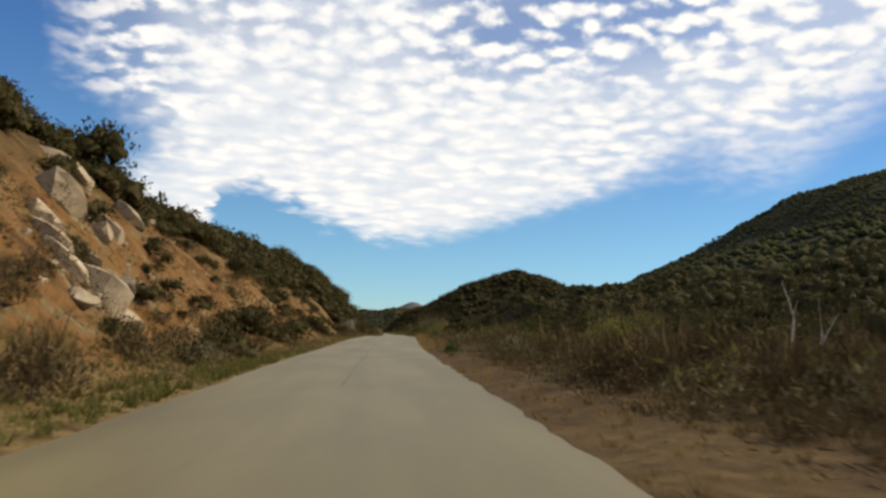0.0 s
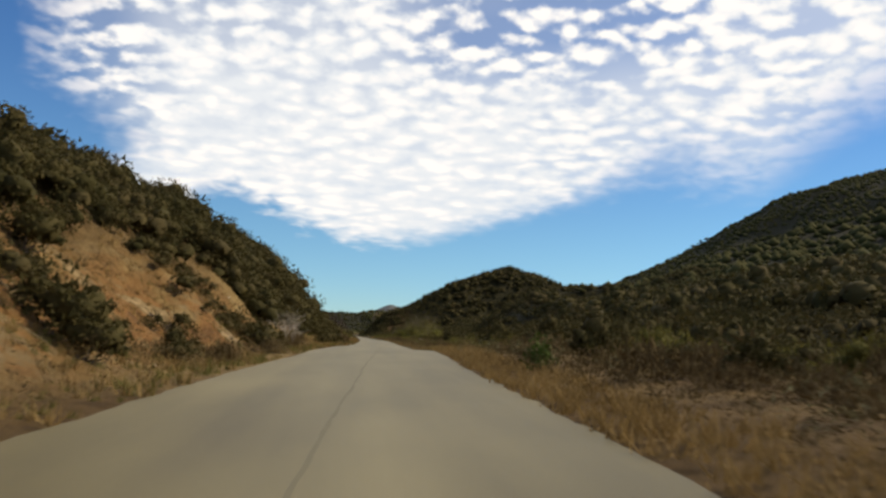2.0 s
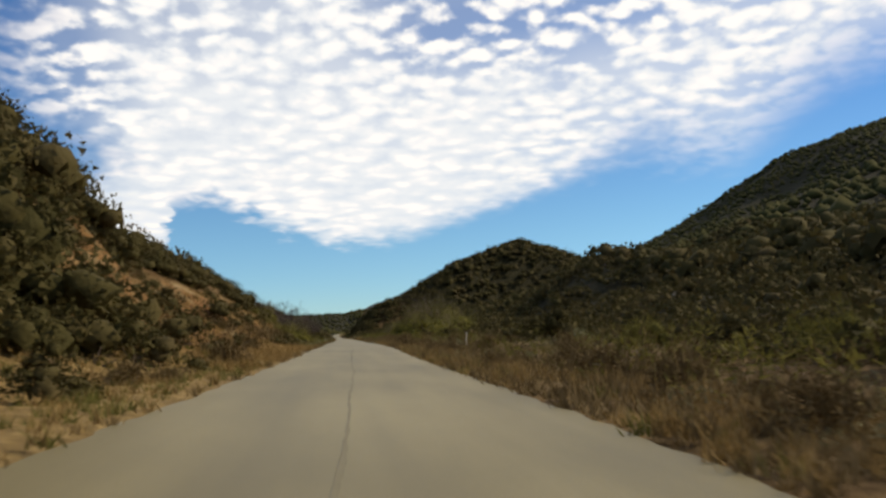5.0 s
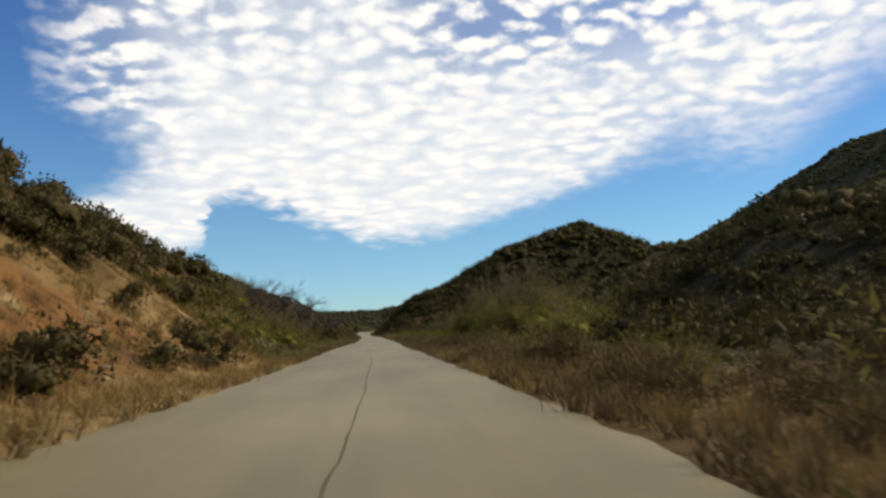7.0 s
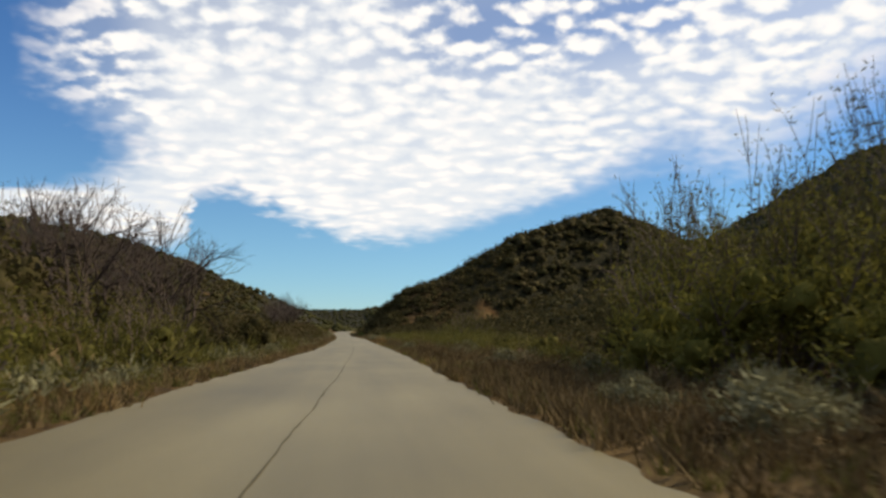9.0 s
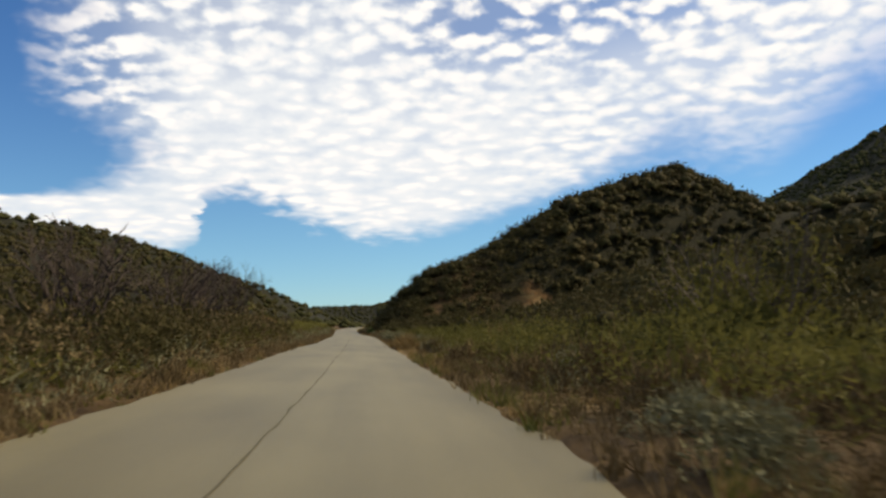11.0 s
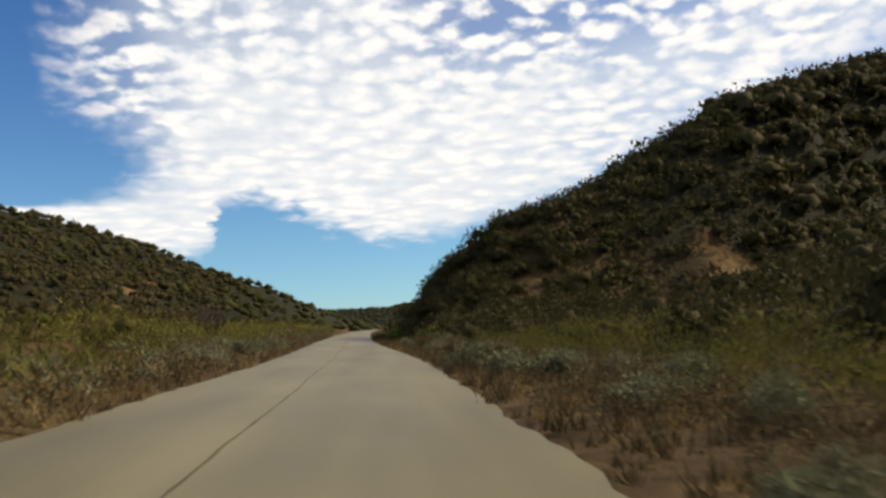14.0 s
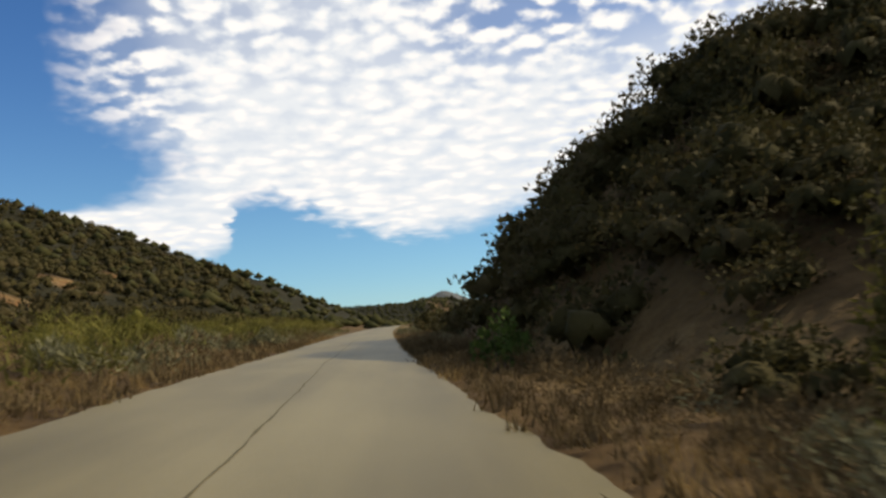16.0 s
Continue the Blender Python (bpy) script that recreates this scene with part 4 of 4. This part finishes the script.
STRAW = "dry straw-coloured grass along the road edge"
for n, s0, s1, d0, d1, lo, hi, mat, label, thin in [
        (2300, 0, 210, -4.0, -0.12, 0.35, 0.8, M_GRASSGREEN, "low green and yellowish grass beside the asphalt", 0.0),
        (1500, 60, 300, -5.5, -0.1, 0.5, 1.1, M_GRASS, STRAW, 0.0),
        (1100, 48, 130, 0.0, 1.9, 0.45, 1.0, M_GRASS, STRAW, -0.1),
        (2600, 120, 285, -0.05, 3.2, 0.5, 1.1, M_GRASS, STRAW, -0.05),
        (4200, 125, 345, -0.05, 4.6, 0.55, 1.2, M_BROWN, "reddish-brown withered grass beside the asphalt", -0.25),
        (900, 120, 420, -0.05, 1.4, 0.5, 1.0, M_GRASSGREEN, "greenish grass beside the asphalt", 0.0),
        (1500, 300, 640, -3.2, 0.0, 0.4, 0.9, M_GRASS, STRAW, 0.05),
        (2600, 290, 610, -2.2, 0.0, 0.5, 1.1, M_BROWN, "brown withered grass beside the asphalt", -0.15),
        (1500, 330, 640, 0.0, 2.8, 0.4, 0.9, M_GRASS, STRAW, 0.1),
        (2200, 200, 292, -8.0, -0.3, 0.5, 1.2, M_GRASS, STRAW, -0.15),
        (900, 60, 140, -8.0, -2.0, 0.4, 1.0, M_GRASS, STRAW, 0.0),
        (1000, 2, 50, 1.5, 7.0, 0.35, 0.8, M_BROWN, "brown withered grass beyond the dirt shoulder", 0.0),
        (220, 2, 50, 0.0, 2.6, 0.25, 0.55, M_GRASS, STRAW, 0.1),
        (700, 2, 45, -3.5, -0.1, 0.4, 0.9, M_GRASSGREEN, "low green and yellowish grass beside the asphalt", -0.2),
        (350, 288, 335, -3.5, -0.05, 0.4, 0.8, M_GRASSGREEN, "olive and yellowish grass beside the asphalt", -0.1),
        (1300, 268, 345, 0.0, 6.0, 0.5, 1.1, M_BROWN, "brown withered grass beside the asphalt", -0.4),
        (800, 350, 411, 0.0, 5.0, 0.5, 1.1, M_BROWN, "brown withered grass beside the asphalt", -0.3),
        (2200, 432, 600, 0.0, 4.5, 0.5, 1.1, M_BROWN, "brown withered grass between sagebrush", -0.3)]:
    sow("dry_grass", n, s0, s1, d0, d1, lo, hi, mat, label, thin)
sow_slope(3400, 10, 205, -12, -4.6, 0.4, 1.0, M_GRASS, "dry straw-coloured grass tufts on the cut slope")
sow_slope(900, 205, 285, -14, -5.5, 0.4, 1.0, M_GRASS, "dry straw-coloured grass tufts on the cut slope")
sow("dry_grass", 900, 300, 600, 0.3, 5.0, 0.5, 1.2, M_BROWN, "brown withered grass between the shrubs", 0.05)
sow("dry_grass", 500, 30, 130, 1.6, 6.0, 0.35, 0.8, M_BROWN, "brown withered grass between the shrubs", 0.05)

# ---------------------------------------------------------------- single shrubs and trees
rng = np.random.default_rng(23)
SAGE = [bush("sagebrush", 400 + i, 1.2, 0.8, 15, 0.21, 860, 0.075, M_SAGE, M_BARK, "grey-green sagebrush at the roadside", "shrub", "sagebrush along the road", 0.26, upright=0.16, cores=5, fill=0.34) for i in range(6)]
spots = (strip(rng, 42, 22, 120, 2.6, 9) + strip(rng, 26, 120, 330, 3.5, 9) + strip(rng, 10, 294, 332, 1.6, 4.5) + strip(rng, 16, 330, 415, 0.9, 5) + strip(rng, 48, 438, 520, 0.75, 4.6) + strip(rng, 24, 440, 482, 0.45, 2.4)
         + [(431.5, 3.7), (433.2, 4.4), (430.6, 4.6), (271, 8.9), (538, 2.9), (541, 3.6), (544.5, 3.3), (546, 4.4), (549, 3.0), (552, 3.5)] + strip(rng, 18, 520, 552, 1.2, 4.5) + strip(rng, 10, 570, 680, 0.8, 4) + strip(rng, 5, 20, 60, -3.6, -1.6) + strip(rng, 20, 300, 420, -4.5, -1.2)
         + strip(rng, 56, 436, 620, -4.5, -0.9))
scatter(SAGE, spots, rng, 0.6, 1.2)

BROWN = [bush("buckwheat_bush", 430 + i, 1.1, 0.6, 12, 0.2, 480, 0.1, M_BROWN, M_BARK, "dry reddish-brown buckwheat shrub beside the road", "shrub", "brown brush along the road", 0.14, upright=0.25) for i in range(6)]
spots = (strip(rng, 36, 9, 30, 2.0, 6.5) + strip(rng, 50, 14, 55, 3.0, 10) + strip(rng, 60, 40, 130, 2.8, 9) + strip(rng, 75, 130, 310, 0.8, 6) + strip(rng, 26, 310, 430, 0.7, 4) + strip(rng, 22, 384, 412, 2.2, 6.5) + strip(rng, 22, 505, 600, 0.5, 2.6)
         + strip(rng, 26, 0, 80, -5, -1.2) + strip(rng, 26, 80, 215, -5, -1) + strip(rng, 24, 212, 262, -6, -3) + strip(rng, 8, 262, 300, -5, -2))
scatter(BROWN, spots, rng, 0.6, 1.4)

GREEN = [bush("coyote_brush", 460 + i, 2.4, 1.7, 16, 0.42, 820, 0.14, M_GREEN, M_BARK, "yellow-green leafy coyote brush beside the road", "shrub", "green brush along the road", 0.16, upright=0.24, cores=4) for i in range(5)]
spots = (strip(rng, 22, 40, 160, 7, 18) + strip(rng, 18, 160, 260, 6, 15) + strip(rng, 20, 330, 430, 4, 9) + strip(rng, 26, 425, 520, 4.2, 9) + strip(rng, 20, 537, 556, 3.5, 7.5)
         + strip(rng, 26, 290, 430, -9, -3) + strip(rng, 30, 440, 640, -12, -5) + [(471, -8.2), (474, -9.4), (477, -8.6), (480, -9.8), (482.5, -8.9), (484, -10.6), (479, -11.4)])
scatter(GREEN, spots, rng, 0.6, 1.15)

THICKET = [bush("broom_bush", 480 + i, 2.3, 2.0, 15, 0.42, 820, 0.15, M_WILLOW, M_BARK, "bright yellow-green broom bush below the dark slope", "shrub", "broom thicket", 0.12, upright=0.3, cores=4, fill=0.5) for i in range(4)]
spots = [(rng.uniform(544, 553), rng.uniform(3.9, 6.2)) for _ in range(10)] + [(rng.uniform(541, 551), rng.uniform(6.0, 11.0)) for _ in range(18)] + [(rng.uniform(560, 640), rng.uniform(-13, -7)) for _ in range(22)]
scatter(THICKET, spots, rng, 0.6, 0.95)

LOW = [bush("dark_shrub", 490 + i, 1.5, 1.0, 12, 0.3, 460, 0.1, M_CHAP, M_BARK, "dark green shrub on the earth slope", "shrub", "shrubs on the cut slope", 0.35, cores=3) for i in range(5)]
spots = []
for s0, s1, n in ((8, 140, 120), (85, 138, 40), (205, 290, 70)):
    for _ in range(n):
        spots.append((rng.uniform(s0, s1), -rng.uniform(5.5, 13.5)))
spots += [(rng.uniform(24, 60), -rng.uniform(5.4, 6.6)) for _ in range(14)] + [(rng.uniform(142, 200), -rng.uniform(4.6, 7.2)) for _ in range(40)]
scatter(LOW, spots, rng, 0.4, 1.3)
spots = [(rng.uniform(396, 413), rng.uniform(5.0, 9.0)) for _ in range(14)] + [(434.5, 5.2), (437, 6.0), (439.5, 5.4), (433, 6.6), (442, 6.4), (221, -9.4), (223.5, -10.3), (222, -11.6), (225, -12.6), (219, -8.6), (226, -11.0), (150, -6.9), (153, -6.4), (157, -6.6), (161, -6.2), (166, -6.6), (172, -6.3), (558, 11.0), (562, 12.4), (566, 11.2), (571, 12.6), (576, 11.6), (581, 12.8)] + strip(rng, 62, 300, 430, -9, -2.2) + strip(rng, 18, 300, 430, 5.5, 10) + strip(rng, 24, 430, 540, 5.5, 10) + strip(rng, 30, 88, 150, 4.0, 9) + strip(rng, 60, 30, 130, 8, 22) + strip(rng, 60, 130, 300, 7, 20)
BIGDARK = [bush("scrub_oak", 520 + i, 2.4, 1.7, 16, 0.45, 900, 0.125, M_CHAP, M_BARK, "dark rounded scrub oak beside the road", "shrub", "scrub oaks beside the road", 0.35, cores=5) for i in range(4)]
scatter(BIGDARK, spots, rng, 0.6, 1.3)

g = bush("green_bush", 560, 0.75, 0.75, 9, 0.17, 420, 0.07, M_BUSHGREEN, M_BARK, "small bright green bush in dry grass", "shrub", "", 0.35)
g.matrix_basis = place(g, 43, 2.95)
copy_thing(g, place(g, 94, 4.1, 1.25, 1.0))
copy_thing(g, place(g, 569, 3.1, 1.9, 2.0))
copy_thing(g, place(g, 571, 3.7, 1.5, 0.5))

# leafless and half-leafless trees
t = bare_tree("bare_tree", 604, 2.95, M_WHITEPOST, "dead pale leafless tree with a thin crooked trunk", 1, 0.28, 1, 0.04, 1)
t.matrix_basis = place(t, 29, 11.6)
t = bare_tree("bare_tree", 601, 2.5, M_WHITEPOST, "thin dead pale tree standing in brush", 1, 0.25, 1, 0.04, 1)
t.matrix_basis = place(t, 28.6, 12.6)
t = bare_tree("dead_shrub", 602, 2.2, M_DEAD, "grey dead shrub with tangled bare branches", 3, 0.7, 5, 0.035, 2)
t.matrix_basis = place(t, 135.0, -5.9)
t = bare_tree("dead_shrub", 603, 1.3, M_DEAD, "small grey dead shrub with bare branches", 3, 0.7, 4, 0.03, 2)
t.matrix_basis = place(t, 137.5, -6.5)
for i, (s, d, h) in enumerate([(356, -10.5, 7.4), (360, -13.5, 7.0), (351, -12.6, 6.5), (354, -9.0, 6.0), (358, -16.0, 6.5), (452, -10.6, 6.3), (454, -11.4, 5.6), (404, -8.0, 4.4), (420, -8.5, 4.0), (562, -12.0, 3.6)]):
    t = bare_tree("bare_tree", 610 + i, h, M_TWIG, "dark brown leafless tree with fine upright twigs", 4, 0.42, 6, 0.1, 2)
    t.matrix_basis = place(t, s, d)
for i, (s, d, h, w, n) in enumerate([(316, 12.8, 5.0, 7.5, 2600), (320, 9.6, 5.0, 6.5, 2600), (325, 7.6, 4.3, 5.5, 2200), (330, 7.2, 3.9, 5.0, 1800), (50, 11.4, 3.0, 4.5, 1500), (87, 22.0, 4.8, 4.5, 1200), (310, 14.5, 4.6, 7.0, 2400), (303, 12.0, 3.2, 5.5, 1800), (322, 15.5, 5.6, 6.5, 2200), (328, -12.3, 3.6, 3.2, 1500), (306, -8.3, 2.1, 3.6, 1700), (312, -7.2, 2.3, 4.0, 1800), (321, -6.5, 1.9, 3.4, 1600)]):
    t = willow("willow", 640 + i, h, w, n, M_WILLOW, "yellow-green bushy willow beside the road")
    t.matrix_basis = place(t, s, d)
for i, (s, d, h, w, n) in enumerate([(328, 13.0, 8.2, 6.5, 2600), (332, 10.8, 7.4, 6.0, 2600), (336, 9.8, 6.8, 5.5, 2200), (339, 10.0, 6.8, 6.0, 2200), (345, 11.5, 7.2, 6.5, 1800), (333, 15.0, 8.2, 6.5, 2600), (322, 11.8, 6.4, 6.5, 3000), (326, 9.4, 5.4, 5.5, 3000), (331, 13.0, 7.6, 6.0, 3200)]):
    t = willow("willow", 650 + i, h, w, n, M_GREEN, "tall sparse willow with brown upright twigs")
    t.matrix_basis = place(t, s, d)
for i, (s, d, h, w, n) in enumerate([(318, -7.5, 3.0, 4.5, 1900), (323, -8.6, 3.2, 4.6, 1900), (327, -9.0, 3.4, 5.0, 1900), (333, -8.2, 3.0, 4.4, 1700), (338, -7.8, 3.0, 4.5, 1500), (348, -8.8, 3.4, 4.5, 1300), (394, 7.5, 3.6, 5.0, 1500), (402, 9.5, 4.0, 5.0, 1500), (556, 6.9, 3.0, 2.6, 1000)]):
    t = willow("willow", 660 + i, h, w, n, M_GREEN, "low bushy willow with olive leaves")
    t.matrix_basis = place(t, s, d)


# ---------------------------------------------------------------- rocks, posts, cracks
def rock(seed, name="rock", label="pale angular rock on the earth slope", group="rocks on the slope"):
    rng = np.random.default_rng(seed)
    v = BALL2_V.copy()
    for _ in range(15):
        nrm = unit(rng.normal(size=3))
        lim = rng.uniform(0.38, 0.75)
        over = v @ nrm - lim
        v = v - np.maximum(over, 0)[:, None] * nrm
    v *= np.array([1.0, rng.uniform(0.6, 0.9), rng.uniform(0.5, 0.8)])
    ob = mesh_object(name, v, BALL2_F, M_ROCK)
    return tagged(ob, label, "rock", group)


rng = np.random.default_rng(31)
ROCKS = [rock(700 + i) for i in range(7)]
spots = []
for _ in range(125):
    spots.append((rng.uniform(24, 66), -rng.uniform(6.0, 13.5), rng.uniform(0.1, 0.6)))
for _ in range(75):
    spots.append((rng.uniform(20, 200), -rng.uniform(5.6, 13), rng.uniform(0.1, 0.42)))
for _ in range(80):
    spots.append((rng.uniform(208, 275), -rng.uniform(6.0, 15), rng.uniform(0.1, 0.4)))
for i, (s, d, size) in enumerate(spots):
    m = place(ROCKS[i % 7], s, d, size, rng.uniform(0, 6.28), size * 0.08)
    if i < 7:
        ROCKS[i].matrix_basis = m
    else:
        copy_thing(ROCKS[i % 7], m)
SLABS = [rock(760 + i, "rock_slab", "large pale tilted rock slab in the earth slope", "rock outcrop on the slope") for i in range(4)]
for i, (s, d, size, turn) in enumerate([(33.0, -10.4, 1.7, 0.5), (31.0, -9.5, 1.3, 1.3), (35.5, -11.5, 1.5, 2.2), (37.0, -10.3, 1.2, 0.2), (34.0, -9.2, 1.0, 0.9),
                                        (39.0, -12.1, 1.2, 1.8), (48.0, -14.8, 1.1, 0.7), (41.0, -11.0, 0.9, 2.6), (44.0, -11.6, 0.8, 0.4), (50.0, -12.4, 0.8, 1.2), (36.0, -8.9, 0.9, 1.6), (39.5, -9.6, 0.8, 2.9)]):
    m = place(SLABS[i % 4], s, d, size, 0, size * 0.25) @ Matrix.Rotation(turn, 4, "Z") @ Matrix.Rotation(0.6, 4, "Y")
    if i < 4:
        SLABS[i].matrix_basis = m
    else:
        copy_thing(SLABS[i % 4], m)
BOULDERS = [rock(740 + i, "boulder", "pale boulder among dark shrubs on the hillside", "boulders on the hillside") for i in range(4)]
for i in range(30):
    s, d = rng.uniform(110, 420), rng.uniform(28, 95)
    m = place(BOULDERS[i % 4], s, d, rng.uniform(0.5, 1.1), rng.uniform(0, 6.28), 0.1, 1.5)
    if i < 4:
        BOULDERS[i].matrix_basis = m
    else:
        copy_thing(BOULDERS[i % 4], m)
r = rock(720, "rock", "yellowish rounded rock at the road edge", "")
r.matrix_basis = place(r, 130.3, -3.55, 0.19, 0.4, 0.02)
STONES = [rock(730 + i, "stone", "small pale stone in a gravel patch at the road edge", "stones at the road edge") for i in range(4)]
for i in range(260):
    s, d = rng.uniform(411, 434), rng.uniform(0.05, 2.1) ** 1.2
    m = place(STONES[i % 4], s, float(rim_r(s)) + d, rng.uniform(0.05, 0.2), rng.uniform(0, 6.28), 0.01)
    if i < 4:
        STONES[i].matrix_basis = m
    else:
        copy_thing(STONES[i % 4], m)


def weed(seed, h, n, label):
    """A tall clump of dry stalks."""
    rng = np.random.default_rng(seed)
    segs = []
    for _ in range(n):
        a, q = rng.uniform(0, 6.28), rng.uniform(0, 0.16)
        foot = np.array([q * np.cos(a), q * np.sin(a), -0.03])
        mid = foot + np.array([np.cos(a), np.sin(a), 0]) * rng.uniform(0.03, 0.2) + np.array([0, 0, h * rng.uniform(0.35, 0.55)])
        tip = mid + np.array([np.cos(a), np.sin(a), 0]) * rng.uniform(0.0, 0.22) + np.array([0, 0, h * rng.uniform(0.2, 0.5)])
        segs += [(foot, mid, 0.007, 0.006), (mid, tip, 0.006, 0.002)]
    ob = thing("dry_weed", label, "weed")
    part("dry_stem", tubes(segs, 3), M_GRASS, ob)["kind"] = "stuff"
    v, f = tuft(seed, 260, h * 0.55, 0.012, 0.55)
    part("dry_leaf", (v * np.array([1.9, 1.9, 1]), f), M_GRASS, ob)["kind"] = "stuff"
    return ob


for i, (s, d, h) in enumerate([(436.6, 1.95, 1.05), (437.4, 2.3, 1.25), (438.2, 2.0, 1.1), (437.8, 2.75, 1.35), (439.0, 2.5, 1.2), (436.9, 2.6, 0.9), (312.0, 5.2, 1.2), (262.0, 6.4, 0.9), (417.0, 5.2, 1.8), (418.5, 5.9, 2.0)]):
    o = weed(800 + i, h, 46, "tall clump of dry tan stalks at the road edge")
    o.matrix_basis = place(o, s, d)


def post(seed, h, r, mat, label, lean=0.0):
    rng = np.random.default_rng(seed)
    ob = thing("fence_post", label, "post")
    segs, p = [], np.array([0, 0, -0.2])
    for i in range(4):
        q = p + np.array([lean * h / 4 + rng.uniform(-0.01, 0.01), rng.uniform(-0.01, 0.01), (h + 0.2) / 4])
        segs.append((p, q, r * (1.05 - 0.05 * i), r * (1.0 - 0.05 * i)))
        p = q
    part("shaft", tubes(segs, 8), mat, ob)
    cap = BALL_V * np.array([r * 0.85, r * 0.85, r * 0.3]) + p
    part("top", (cap, BALL_F), mat, ob)
    return ob


for i, (s, d, h, r, mat, label, lean) in enumerate([
        (237.5, 6.9, 1.1, 0.03, M_WHITEPOST, "pale weathered post in brown brush", 0.05),
        (92.5, -7.1, 1.2, 0.05, M_POST, "grey wooden fence post on the bank", 0.06),
        (26.5, 11.0, 0.6, 0.08, M_POST, "short dark wooden fence post in brush", 0.0),
        (305, 4.3, 0.7, 0.025, M_WHITEPOST, "pale leaning stake in brown brush", 0.12)]):
    o = post(850 + i, h, r, mat, label, lean)
    o.matrix_basis = place(o, s, d)


def crack(name, pts, width, seed, label):
    """A wandering sealed crack lying on the asphalt; pts: (s, d)."""
    pts = np.array(pts, float)
    mat = M_STAIN if pts[0, 0] < 190 else M_CRACK
    n = int(np.hypot(*(pts[-1] - pts[0])) / 0.25) + 2
    u = np.linspace(0, 1, n)
    k = np.linspace(0, 1, len(pts))
    s, d = np.interp(u, k, pts[:, 0]), np.interp(u, k, pts[:, 1])
    run = np.abs(pts[-1, 0] - pts[0, 0]) > np.abs(pts[-1, 1] - pts[0, 1])
    wob = (0.035 * fbm(s / 1.3, d * 0 + 2, 4, 7) + (0.05 + 0.16 * step(s, 500, 530)) * fbm(s / 8, d * 0 + 5, 3, 9)) if run else 0.1 * fbm(d / 0.8, s * 0 + seed, 3, seed)
    wd = width * np.clip(0.8 + 0.7 * fbm(u * n / 3, u * 0, 2, seed + 5), 0.3, 1.3)
    rows = []
    for e in (-0.5, 0.5):
        s2, d2 = (s, d + wob + e * wd) if run else (s + wob + e * wd, d)
        rows.append(np.stack([across(s2, d2), s2, road_z(s2) - np.tan(np.radians(bank(s2))) * wide(d2) + 0.006], -1))
    v = np.stack(rows, 1)
    ob = mesh_object(name, v.reshape(-1, 3), grid_faces(n, 2), mat, parent=road)
    ob["label"] = label
    return ob


LINE = [(20, -0.62), (60, -0.62), (90, -0.4), (128, -0.15), (180, -0.3), (212, -0.6), (227, -0.62), (244, -0.41), (258, -0.17), (278, -0.08), (295, -0.2), (312, -0.86), (380, -1.1), (432, -1.28), (465, -1.42), (500, -1.44), (552, -1.36), (620, -1.3), (720, -0.8)]
for i in range(len(LINE) - 1):
    crack("crack", LINE[i:i + 2], 0.034 if LINE[i][0] > 200 else 0.06, 90 + i, "dark sealed crack along the middle of the road")
for i, (s, a, b) in enumerate([(146, -0.1, 2.9), (256, -2.4, -0.4), (236, 0.9, 2.2), (403, -3.0, -1.2), (515, -0.9, 1.2)]):
    crack("crack", [(s, a), (s + 0.4, b)], 0.05, 120 + i, "thin dark crack across the road")
